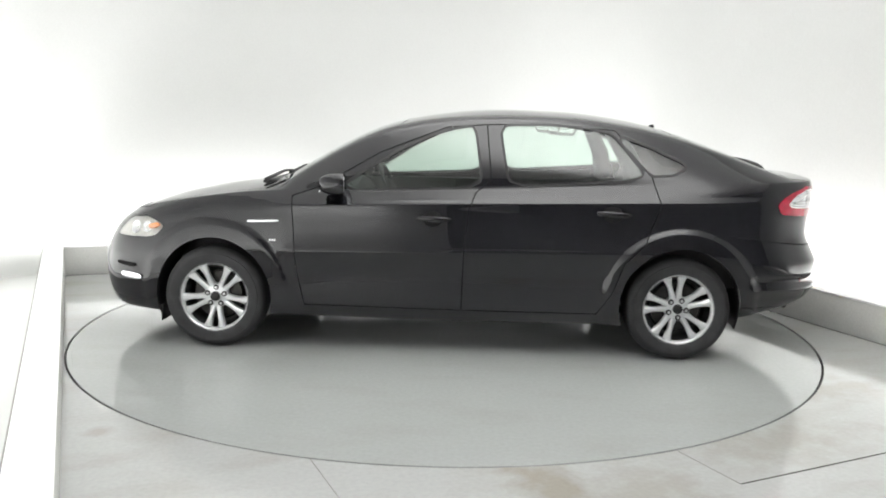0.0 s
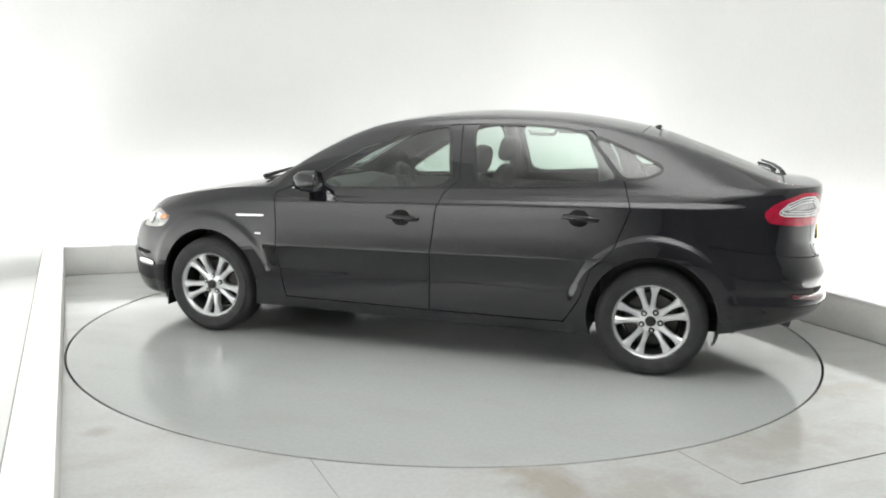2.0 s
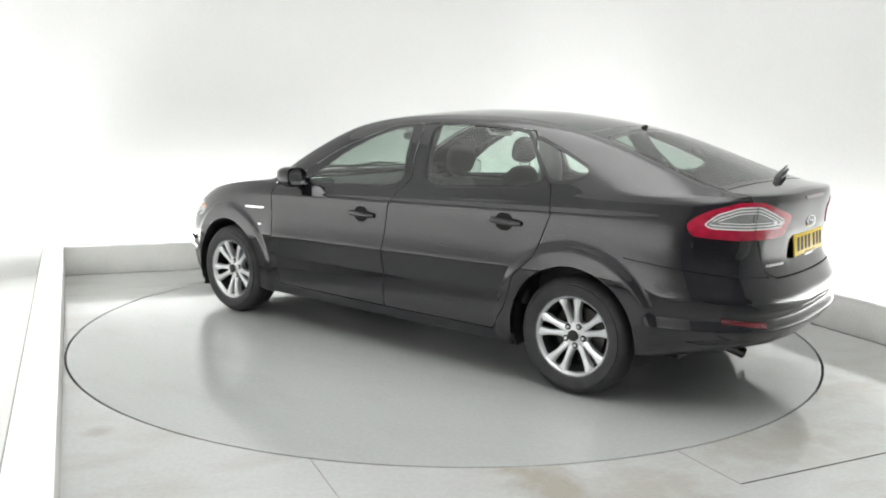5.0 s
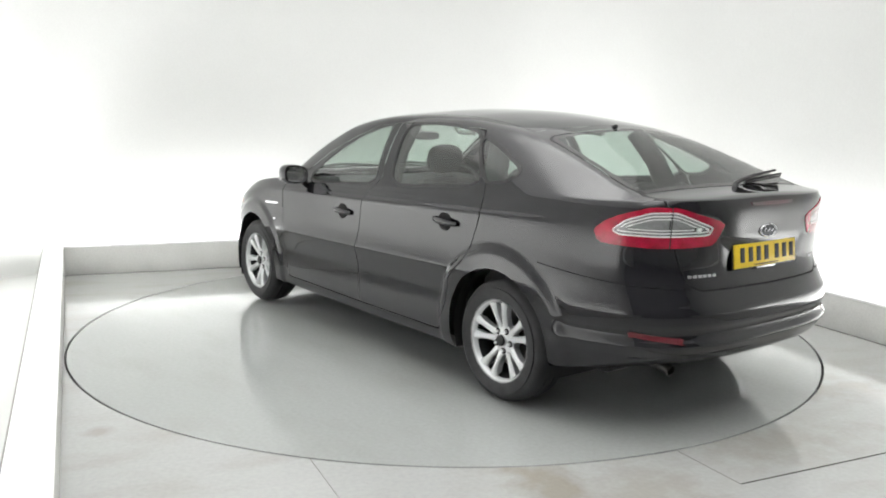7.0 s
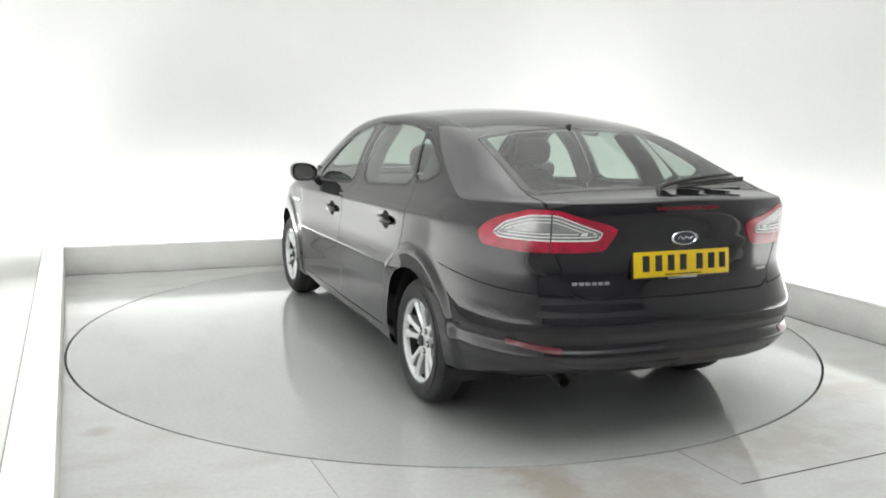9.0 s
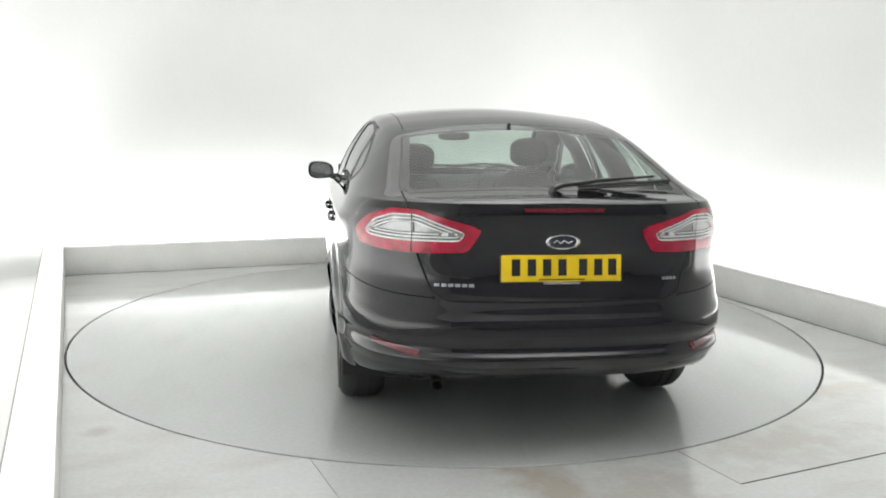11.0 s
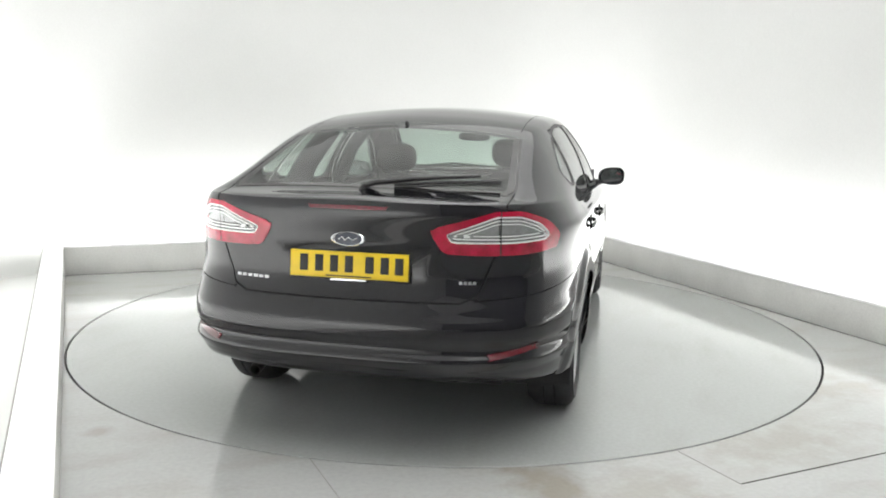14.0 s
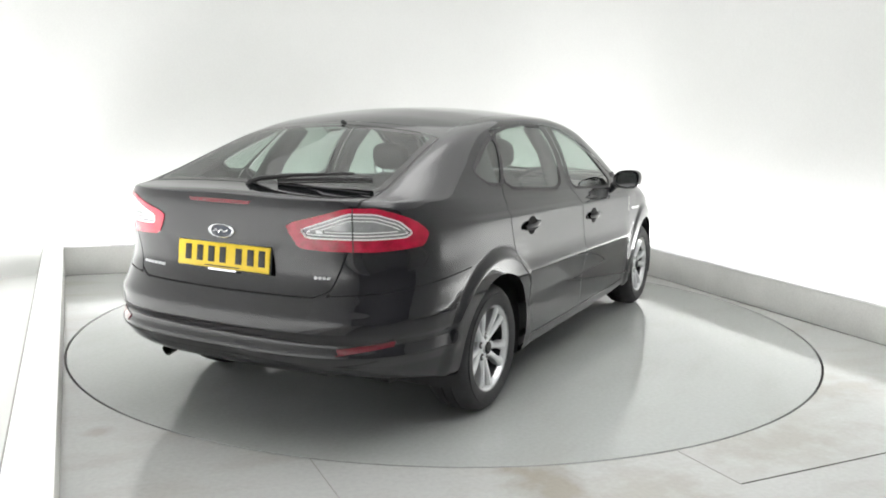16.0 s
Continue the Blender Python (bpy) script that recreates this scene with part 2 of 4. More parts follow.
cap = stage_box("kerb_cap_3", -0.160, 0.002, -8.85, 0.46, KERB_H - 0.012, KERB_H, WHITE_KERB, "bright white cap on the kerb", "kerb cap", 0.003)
cap.matrix_world = STAGE @ pose(-2.553, 2.279, 0, 0, 0, 2.05)
edge = stage_box("kerb_edge", -0.167, -0.161, -8.85, 0.46, KERB_H - 0.03, KERB_H - 0.002, FAINT, "narrow grey joint along the kerb cap", "kerb", 0.001)
edge.matrix_world = STAGE @ pose(-2.553, 2.279, 0, 0, 0, 2.05)
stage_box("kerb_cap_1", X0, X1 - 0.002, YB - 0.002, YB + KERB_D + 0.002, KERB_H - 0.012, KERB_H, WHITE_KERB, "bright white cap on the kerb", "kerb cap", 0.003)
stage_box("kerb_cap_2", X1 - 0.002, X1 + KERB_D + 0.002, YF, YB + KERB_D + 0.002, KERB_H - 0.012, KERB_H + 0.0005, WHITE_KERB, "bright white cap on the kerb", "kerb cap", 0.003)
# dark strips along the feet of the back and right kerbs
for name, a, b in (("joint_4", (X0 + 0.02, YB - 0.004), (X1, YB - 0.004)), ("joint_5", (X1 - 0.004, YB), (X1 - 0.004, YF))):
    strip_line(name, STAGE @ Vector((*a, 0)), STAGE @ Vector((*b, 0)), 0.008, JOINT, "narrow dark strip along the foot of the kerb")
G = WALL_GAP
stage_box("trough_floor", X0 - G, X1 + G, YF, YB + G, -0.14, -0.10, WALL, "white trough floor behind the kerbs", "floor")


Y_END = YF + 0.004                         # the white wall runs to the added dark wall behind the camera


def cyclorama():
    """One white wall round three sides with rounded corners, as a thick sheet."""
    left, right, back, rl, rr = X0 - G, X1 + G, YB + G, 0.7, 1.3
    line = [(left, Y_END)] + [(left + rl - rl * math.cos(a), back - rl + rl * math.sin(a)) for a in np.linspace(0, math.pi / 2, 15)]
    line += [(right - rr + rr * math.sin(a), back - rr + rr * math.cos(a)) for a in np.linspace(0, math.pi / 2, 21)] + [(right, Y_END)]
    bm = bmesh.new()
    rings = []
    for i, (x, y) in enumerate(line):
        p, q = Vector(line[max(i - 1, 0)]), Vector(line[min(i + 1, len(line) - 1)])
        out = Vector((-(q - p).y, (q - p).x)).normalized() * 0.1
        rings.append([bm.verts.new(c) for c in ((x, y, -0.1), (x, y, WALL_H), (x + out.x, y + out.y, WALL_H), (x + out.x, y + out.y, -0.1))])
    for p, q in zip(rings, rings[1:]):
        for k in range(4):
            bm.faces.new((p[k], p[(k + 1) % 4], q[(k + 1) % 4], q[k]))
    bm.faces.new(rings[0])
    bm.faces.new(rings[-1][::-1])
    ob = part("wall_back", bm, WALL)
    ob.matrix_world = STAGE
    tagged(ob, "smooth white studio wall with rounded corners lit from below", "wall", kind="structure")


cyclorama()
# unseen dark wall, added to keep reflections from the camera side dark
stage_box("wall_front", X0 - G - 0.1, X1 + G + 0.1, YF - 0.1, YF, -0.1, WALL_H, BLACKOUT, "unseen dark wall added behind the camera", "wall")
# ceiling is out of view; added pale to spread the bounced light
stage_box("ceiling", X0 - G - 0.1, X1 + G + 0.1, YF - 0.1, YB + G + 0.1, WALL_H, WALL_H + 0.1, CEILING, "unseen pale ceiling added to bounce soft light", "ceiling")


def build_turntable():
    """A thick painted deck inside a narrow raised edge band."""
    base = new("turntable")
    r = RADIUS - 0.007
    part("deck", lathe([(0.0, 0.0), (r - 0.0286, 0.0), (r - 0.0286, -0.03), (0.0, -0.03)], 192, "z"), DISC, base, "grey painted turntable deck", angle=20)
    part("edge_band", lathe([(r - 0.0285, -0.03), (r - 0.0285, 0.0), (r - 0.002, 0.0), (r, -0.002), (r, -0.03)], 192, "z", closed=True), DISC, base, "grey painted edge band", angle=20)
    return tagged(base, "round grey painted car turntable set flush in the floor", "turntable")


turntable = build_turntable()


# ---- the car: x forward, y to its left, origin on the floor between the axles ----
AXLE, WHEEL_R, ARCH_R, ARCH_Z = 1.425, 0.318, 0.362, 0.335


def curve(knots):
    """A smooth monotone-ish curve through (x, value) knots, for numpy arrays."""
    ks = sorted(knots)
    xs, ys = np.array([k[0] for k in ks], float), np.array([k[1] for k in ks], float)
    h = np.diff(xs)
    d = np.diff(ys) / h
    m = np.zeros(len(xs))
    m[0], m[-1] = d[0], d[-1]
    for i in range(1, len(xs) - 1):
        if d[i - 1] * d[i] > 0:
            w1, w2 = 2 * h[i] + h[i - 1], h[i] + 2 * h[i - 1]
            m[i] = (w1 + w2) / (w1 / d[i - 1] + w2 / d[i])
    def f(x):
        x = np.clip(np.asarray(x, float), xs[0], xs[-1])
        i = np.clip(np.searchsorted(xs, x) - 1, 0, len(xs) - 2)
        t = (x - xs[i]) / h[i]
        return (ys[i] * (1 + 2 * t) * (1 - t) ** 2 + m[i] * h[i] * t * (1 - t) ** 2 + ys[i + 1] * t * t * (3 - 2 * t) - m[i + 1] * h[i] * t * t * (1 - t))
    return f


def sd_poly(px, py, poly, round_by=0.0):
    """Signed distance to an outline (negative inside); round_by swells it with round corners."""
    d = np.full(px.shape, 1e9)
    inside = np.zeros(px.shape, bool)
    n = len(poly)
    for i in range(n):
        (ax, ay), (bx, by) = poly[i], poly[(i + 1) % n]
        ex, ey = bx - ax, by - ay
        t = np.clip(((px - ax) * ex + (py - ay) * ey) / (ex * ex + ey * ey + 1e-12), 0, 1)
        d = np.minimum(d, np.hypot(px - ax - t * ex, py - ay - t * ey))
        cross = (ay > py) != (by > py)
        with np.errstate(divide="ignore", invalid="ignore"):
            at = ax + (py - ay) / (by - ay if by != ay else 1e-12) * ex
        inside ^= cross & (px < at)
    return np.where(inside, -d, d) - round_by


class Skin:
    """A surface of convex faces with smooth normals, which can be cut along the zero line of a function."""

    def __init__(self, verts, normals, faces):
        self.v, self.n, self.f = np.array(verts, float), np.array(normals, float), faces

    def cut(self, fn):
        val = fn(self.v)
        val[np.abs(val) < 2e-5] = 0.0
        sign = np.sign(val)
        new_v, new_n, made, out = [], [], {}, []
        count = len(self.v)
        for f in self.f:
            s = [sign[i] for i in f]
            if min(s) >= 0 or max(s) <= 0:
                out.append(f)
                continue
            pos, neg = [], []
            for k, i in enumerate(f):
                j = f[(k + 1) % len(f)]
                if sign[i] >= 0:
                    pos.append(i)
                if sign[i] <= 0:
                    neg.append(i)
                if sign[i] * sign[j] < 0:
                    key = (min(i, j), max(i, j))
                    if key not in made:
                        t = val[i] / (val[i] - val[j])
                        made[key] = count + len(new_v)
                        new_v.append(self.v[i] + t * (self.v[j] - self.v[i]))
                        new_n.append(self.n[i] + t * (self.n[j] - self.n[i]))
                    pos.append(made[key])
                    neg.append(made[key])
            out += [p for p in (pos, neg) if len(p) > 2]
        if new_v:
            self.v, self.n = np.vstack([self.v, new_v]), np.vstack([self.n, new_n])
        self.f = out

    def middles(self):
        return np.array([self.v[f].mean(axis=0) for f in self.f])


def skin_mesh(name, skin, chosen, material, parent, label="", mirror=False, both=False, offset=0.0, thick=0.0):
    """Chosen faces of a skin (and, for both, their mirror image) as one mesh, pushed along the normals by offset; thick closes it to a sheet."""
    verts, norms, faces = [], [], []
    for flip in ((False, True) if both else (mirror,)):
        index = {}
        for k in chosen:
            f = [index.setdefault(i, len(verts) + len(index)) for i in skin.f[k]]
            faces.append(f[::-1] if flip else f)
        order = list(index)
        n = skin.n[order] / np.linalg.norm(skin.n[order], axis=1, keepdims=True)
        p = skin.v[order] + n * offset
        if flip:
            p, n = p * (1, -1, 1), n * (1, -1, 1)
        verts += p.tolist()
        norms += n.tolist()
    if not faces:
        return None
    if thick:
        edges = {}
        for f in faces:
            for a, b in zip(f, f[1:] + f[:1]):
                edges[(a, b)] = 1
        rim = [(a, b) for a, b in edges if (b, a) not in edges]
        base = len(verts)
        lower = (np.array(verts) - np.array(norms) * thick).tolist()
        back = [[i + base for i in f[::-1]] for f in faces]
        wall = []
        for a, b in rim:                      # walls with their own vertices, so that the rim stays sharp
            pa, pb = Vector(verts[a]), Vector(verts[b])
            na = Vector(norms[a])
            side = (pb - pa).cross(na)
            side = tuple(side.normalized()) if side.length > 1e-9 else tuple(na)
            i = base + len(lower) + 4 * len(wall)
            wall.append((i, i + 3, i + 2, i + 1))
        lower_all = lower[:]
        wn = []
        for a, b in rim:
            pa, pb = Vector(verts[a]), Vector(verts[b])
            side = (pb - pa).cross(Vector(norms[a]))
            side = tuple(side.normalized()) if side.length > 1e-9 else tuple(norms[a])
            lower_all += [verts[a], verts[b], lower[b], lower[a]]
            wn += [side] * 4
        verts = verts + lower_all
        norms = norms + [[-c for c in n] for n in norms] + wn
        faces = faces + back + [list(w) for w in wall]
    me = bpy.data.meshes.new(name)
    me.from_pydata(verts, [], faces)
    ob = finish(name, me, material, parent, label)
    me.normals_split_custom_set_from_vertices(norms)
    return ob


# body levels from the sill up: front x, rear x, half width, then heights at five stations
STATIONS = (2.25, 1.1, 0.0, -1.2, -2.25)
LEVELS = [
    (2.165, -2.22, 0.830, 0.190, 0.205, 0.195, 0.200, 0.345),
    (2.265, -2.33, 0.878, 0.200, 0.218, 0.208, 0.213, 0.352),
    (2.325, -2.385, 0.902, 0.300, 0.270, 0.260, 0.270, 0.398),
    (2.340, -2.400, 0.918, 0.420, 0.400, 0.400, 0.420, 0.455),
    (2.340, -2.390, 0.923, 0.470, 0.520, 0.520, 0.540, 0.490),
    (2.330, -2.395, 0.930, 0.540, 0.645, 0.650, 0.660, 0.590),
    (2.310, -2.375, 0.927, 0.600, 0.740, 0.750, 0.760, 0.650),
    (2.275, -2.325, 0.920, 0.660, 0.840, 0.860, 0.880, 0.780),
    (2.235, -2.335, 0.912, 0.710, 0.905, 0.935, 0.960, 0.930),
    (2.165, -2.350, 0.885, 0.760, 0.955, 0.985, 1.020, 1.058),
    (2.085, -2.345, 0.862, 0.800, 0.985, 1.020, 1.065, 1.096),
]
mid_top = curve([(2.12, 0.80), (1.95, 0.878), (1.6, 0.958), (1.35, 0.992), (1.17, 1.022), (1.08, 1.06), (0.9, 1.165), (0.7, 1.275), (0.5, 1.368), (0.3, 1.430),
                 (0.1, 1.468), (-0.15, 1.497), (-0.4, 1.507), (-0.75, 1.498), (-1.1, 1.460), (-1.4, 1.396), (-1.6, 1.328), (-1.8, 1.255), (-2.0, 1.178), (-2.12, 1.138), (-2.2, 1.124), (-2.345, 1.113)])
rail_top = curve([(2.12, 0.80), (1.95, 0.855), (1.6, 0.93), (1.3, 0.972), (1.05, 1.008), (0.95, 1.065), (0.84, 1.135), (0.69, 1.225), (0.51, 1.318), (0.33, 1.385), (0.12, 1.426),
                  (-0.1, 1.446), (-0.4, 1.453), (-0.75, 1.444), (-1.1, 1.406), (-1.4, 1.342), (-1.6, 1.281), (-1.8, 1.212), (-2.0, 1.141), (-2.12, 1.108), (-2.345, 1.100)])
rail_half = curve([(2.12, 0.60), (1.6, 0.72), (1.05, 0.78), (0.84, 0.755), (0.5, 0.69), (0.2, 0.66), (-0.4, 0.645), (-1.0, 0.64), (-1.4, 0.645), (-1.8, 0.66), (-2.1, 0.69), (-2.345, 0.66)])


def smooth_rows(rows, times, weight):
    """Smooths a grid along its first axis where weight is set; the ends stay."""
    for _ in range(times):
        inner = 0.5 * rows[1:-1] + 0.25 * (rows[:-2] + rows[2:])
        rows[1:-1] += weight[1:-1, None, None] * (inner - rows[1:-1])
    return rows


def body_skin():
    """The left half of the shell as one grid: rows run from the sill to the middle of the roof, columns from nose to tail."""
    power_m, power_f, power_r = 3.0, 6.5, 10.5
    eta = np.concatenate([np.linspace(0, 0.80, 56), np.linspace(0.815, 0.93, 11)])
    xi_f = (1 - eta ** power_m) ** (1 / power_f)
    xi_r = (1 - eta ** power_m) ** (1 / power_r)
    side = np.linspace(xi_f[-1], -xi_r[-1], 300)[1:-1]
    yside = np.where(side > 0, (1 - np.abs(side) ** power_f), (1 - np.abs(side) ** power_r)) ** (1 / power_m)
    xi = np.concatenate([xi_f, side, -xi_r[::-1]])
    yn = np.concatenate([eta, yside, eta[::-1]])
    lv = []
    for xf, xr, w, *zs in LEVELS:
        x = np.where(xi > 0, xf * xi, -xr * xi)
        lv.append(np.stack([x, w * yn, curve(list(zip(STATIONS, zs)))(x)], -1))
    lv = np.array(lv)
    # lower shell: smooth curve through the levels, column by column
    key = np.arange(len(LEVELS), dtype=float)
    fine = np.linspace(0, len(LEVELS) - 1, 101)
    lower = np.empty((len(fine), lv.shape[1], 3))
    for c in range(lv.shape[1]):
        for a in range(3):
            lower[:, c, a] = curve(list(zip(key, lv[:, c, a])))(fine)
    # upper shell: belt, rail, middle
    belt = lower[-1]
    x = belt[:, 0]
    half = np.minimum(rail_half(x), belt[:, 1] * 0.90)
    zr = np.minimum(rail_top(x), mid_top(x))
    zr = belt[:, 2] + (zr - belt[:, 2]) * np.clip(belt[:, 1] / 0.5, 0, 1)
    zm = np.where(belt[:, 1] < 0.5, belt[:, 2] + (mid_top(x) - belt[:, 2]) * np.clip(belt[:, 1] / 0.5, 0, 1), mid_top(x))
    rows = []
    for s in np.linspace(0, 1, 25)[1:]:
        bulge = 0.035 * 4 * s * (1 - s) * np.clip((zr - belt[:, 2]) / 0.4, 0, 1)
        rows.append(np.stack([x, belt[:, 1] + (half - belt[:, 1]) * s + bulge, belt[:, 2] + (zr - belt[:, 2]) * s], -1))
    for s in np.linspace(0, 1, 29)[1:]:
        rows.append(np.stack([x, half * (1 - s), zr + (zm - zr) * (1 - (1 - s) ** 1.8)], -1))
    grid = np.concatenate([lower, np.array(rows)])
    n0 = len(lower)
    weight = np.zeros(len(grid))
    weight[n0 + 14:n0 + 34] = 1.0           # the roof rail
    grid = smooth_rows(grid, 5, weight)
    weight[:] = 0
    weight[n0 - 8:n0 + 5] = 0.8             # the belt
    grid = smooth_rows(grid, 4, weight)
    # round the shell along its length a little, so that knots leave no kinks
    for _ in range(6):
        inner = 0.5 * grid[:, 1:-1] + 0.25 * (grid[:, :-2] + grid[:, 2:])
        use = np.zeros(grid.shape[1])
        use[62:-62] = 1
        grid[:, 1:-1] += use[None, 1:-1, None] * (inner - grid[:, 1:-1])
    # swollen wheel arches and a drawn-in lower door
    gx, gy, gz = grid[..., 0], grid[..., 1], grid[..., 2]
    for ax, lift in ((AXLE, 0.014), (-AXLE, 0.022)):
        r = np.hypot(gx - ax, gz - ARCH_Z)
        s = np.clip((ARCH_R + 0.128 - r) / 0.05, 0, 1)
        grid[..., 1] += lift * s * s * (3 - 2 * s) * (gy > 0.6) * (gz < 1.0)
    # two pressed lines along the flank
    run = np.clip((1.15 - gx) / 0.25, 0, 1) * np.clip((gx + 2.05) / 0.4, 0, 1) * (gy > 0.6)
    line = gz - (0.930 - 0.026 * gx)
    grid[..., 1] += 0.0115 * run * np.where(line > 0, np.clip(1 - line / 0.024, 0, 1), np.exp(line / 0.070))
    ease = lambda q: (lambda c: c * c * (3 - 2 * c))(np.clip(q, 0, 1))
    doors = ease((1.10 - gx) / 0.30) * ease((gx + 1.55) / 0.75) * (gy > 0.6)
    over = gz - (0.645 - 0.015 * gx)
    above, below = np.clip(over, 0, 0.28), np.clip(-over, 0, 0.15)
    grid[..., 1] += doors * np.where(over > 0, 0.026 * np.exp(-above / 0.055), 0.026 - 0.174 * below)
    # the tail draws in a little
    tail = np.clip((-1.55 - gx) / 0.6, 0, 1)
    grid[..., 1] *= 1 - 0.016 * tail * tail * (3 - 2 * tail)
    # a stepped face and an out-turned ledge round the rear bumper
    ox, oy = gx + 1.4, gy
    far = np.maximum(np.hypot(ox, oy), 1e-6)
    lift = np.interp(gz, (0.34, 0.40, 0.432, 0.446, 0.494, 0.503, 0.522, 0.532, 0.60, 0.655, 0.69), (0, 0, 0.010, 0.015, 0.001, 0, 0.002, 0.012, 0.007, 0.001, 0))
    lift = lift * np.clip((-1.80 - gx) / 0.10, 0, 1)
    grid[..., 0] += lift * ox / far
    grid[..., 1] += lift * oy / far
    # recess for the number plate
    sd = sd_poly(gy, gz, [(-0.285, 0.745), (0.285, 0.745), (0.345, 0.900), (-0.345, 0.900)])
    grid[..., 0] += np.where(gx < -2.0, 0.005 * (lambda q: q * q * (3 - 2 * q))(np.clip(-sd / 0.09 + 0.35, 0, 1)), 0)
    R, C = grid.shape[:2]
    du = np.gradient(grid, axis=1)
    dv = np.gradient(grid, axis=0)
    nrm = np.cross(dv, du)
    ln = np.linalg.norm(nrm, axis=2, keepdims=True)
    nrm = np.where(ln > 1e-12, nrm / np.maximum(ln, 1e-12), (0, 0, 1.0))
    if nrm[n0 // 2, C // 2, 1] < 0:
        nrm = -nrm
    # along the middle plane the normals have no sideways part
    for edge in (nrm[:, 0], nrm[:, -1], nrm[-1]):
        edge[:, 1] = 0
        edge /= np.maximum(np.linalg.norm(edge, axis=1, keepdims=True), 1e-9)
    faces = []
    pts = grid.reshape(-1, 3)
    for r in range(R - 1):
        for c in range(C - 1):
            f = [r * C + c, r * C + c + 1, (r + 1) * C + c + 1, (r + 1) * C + c]
            faces.append(f)
    return Skin(pts, nrm.reshape(-1, 3), faces)


# outlines on the shell
def rounded(poly, cut=0.2, times=2):
    """Cuts the corners of an outline to make it flow."""
    for _ in range(times):
        out = []
        for (ax, ay), (bx, by) in zip(poly, poly[1:] + poly[:1]):
            out += [(ax + (bx - ax) * cut, ay + (by - ay) * cut), (bx + (ax - bx) * cut, by + (ay - by) * cut)]
        poly = out
    return poly


def side_xz(v):
    return v[:, 0], v[:, 2]


FRONT_GLASS = [(0.62, 1.012), (0.30, 1.215), (0.10, 1.312), (-0.05, 1.358), (-0.155, 1.376), (-0.205, 1.050)]
REAR_DOOR_GLASS = [(-0.400, 1.060), (-0.345, 1.383), (-0.60, 1.390), (-0.83, 1.376), (-1.0, 1.348), (-1.185, 1.112)]
QUARTER_GLASS = [(-1.236, 1.132), (-1.058, 1.332), (-1.22, 1.272), (-1.43, 1.178), (-1.36, 1.142)]
FRONT_DOOR = [(0.93, 0.96), (0.90, 0.50), (0.86, 0.29), (-0.11, 0.28), (-0.12, 0.65), (-0.145, 0.90), (-0.185, 1.0), (-0.275, 1.08), (-0.245, 1.405), (0.0, 1.385), (0.40, 1.23), (0.76, 1.02)]
REAR_DOOR = [(-0.145, 0.90), (-0.12, 0.65), (-0.11, 0.28), (-0.93, 0.28), (-1.02, 0.42), (-1.08, 0.60), (-1.20, 0.72), (-1.285, 0.95), (-1.235, 1.11), (-1.03, 1.38), (-0.60, 1.415), (-0.245, 1.405), (-0.275, 1.08), (-0.185, 1.0)]
HEADLAMP = [(2.03, 0.685), (1.86, 0.690), (1.80, 0.705), (1.755, 0.752), (1.90, 0.806), (2.06, 0.785), (2.20, 0.735), (2.25, 0.685)]
TAIL_LAMP = [(0.372, 0.985), (0.440, 0.903), (0.60, 0.897), (0.85, 0.897), (1.02, 0.905), (1.160, 0.915), (1.185, 0.955), (1.125, 0.990), (1.04, 1.018), (0.86, 1.054), (0.68, 1.054)]
TAIL_INNER = [(0.445, 0.972), (0.470, 0.941), (0.80, 0.939), (1.045, 0.946), (1.085, 0.962), (1.00, 1.008), (0.85, 1.040), (0.69, 1.042)]
REFLECTOR = [(0.62, 0.462), (0.62, 0.482), (0.88, 0.506), (0.97, 0.512), (0.95, 0.494)]
HATCH = [(0.0, 0.686), (0.475, 0.690), (0.540, 0.718), (0.595, 0.86), (0.625, 0.95), (0.66, 1.20), (0.0, 1.20)]
REAR_WINDOW = [(-1.405, 0.0), (-1.41, 0.535), (-1.44, 0.580), (-2.03, 0.645), (-2.09, 0.615), (-2.128, 0.0)]
WINDSCREEN = [(1.10, 0.0), (1.08, 0.40), (1.00, 0.685), (0.93, 0.705), (0.33, 0.605), (0.30, 0.56), (0.27, 0.0)]
BRAKE_BAR = [(0.0, 1.062), (0.17, 1.064), (0.17, 1.078), (0.0, 1.080)]


FRONT_GLASS, REAR_DOOR_GLASS, QUARTER_GLASS = (rounded(p, 0.10) for p in (FRONT_GLASS, REAR_DOOR_GLASS, QUARTER_GLASS))
HEADLAMP, TAIL_LAMP, TAIL_INNER = (rounded(p, 0.10) for p in (HEADLAMP, TAIL_LAMP, TAIL_INNER))


def around(v):
    """Way round the tail from its middle, and height."""
    return np.abs(v[:, 1]) + np.maximum(v[:, 0] + 2.345, 0), v[:, 2]


def outside(sd, keep):
    return np.where(keep, sd, 1.0)


def f_side(poly, r=0.0):
    return lambda v: outside(sd_poly(*side_xz(v), poly, r), v[:, 1] > 0.45)


def f_tail(poly, r=0.0):
    return lambda v: outside(sd_poly(*around(v), poly, r), v[:, 0] < -1.75)


def f_hatch(v):
    return outside(sd_poly(np.abs(v[:, 1]), v[:, 2], HATCH + [(-0.2, 1.20), (-0.2, 0.686)]), v[:, 0] < -2.05)


def f_plan(poly, low):
    full = poly + [(x, -y) for x, y in poly[::-1]]
    return lambda v: outside(sd_poly(v[:, 0], v[:, 1], full), v[:, 2] > low)


def f_brake(v):
    return outside(sd_poly(np.abs(v[:, 1]), v[:, 2], BRAKE_BAR + [(-0.2, 1.080), (-0.2, 1.062)]), v[:, 0] < -2.2)


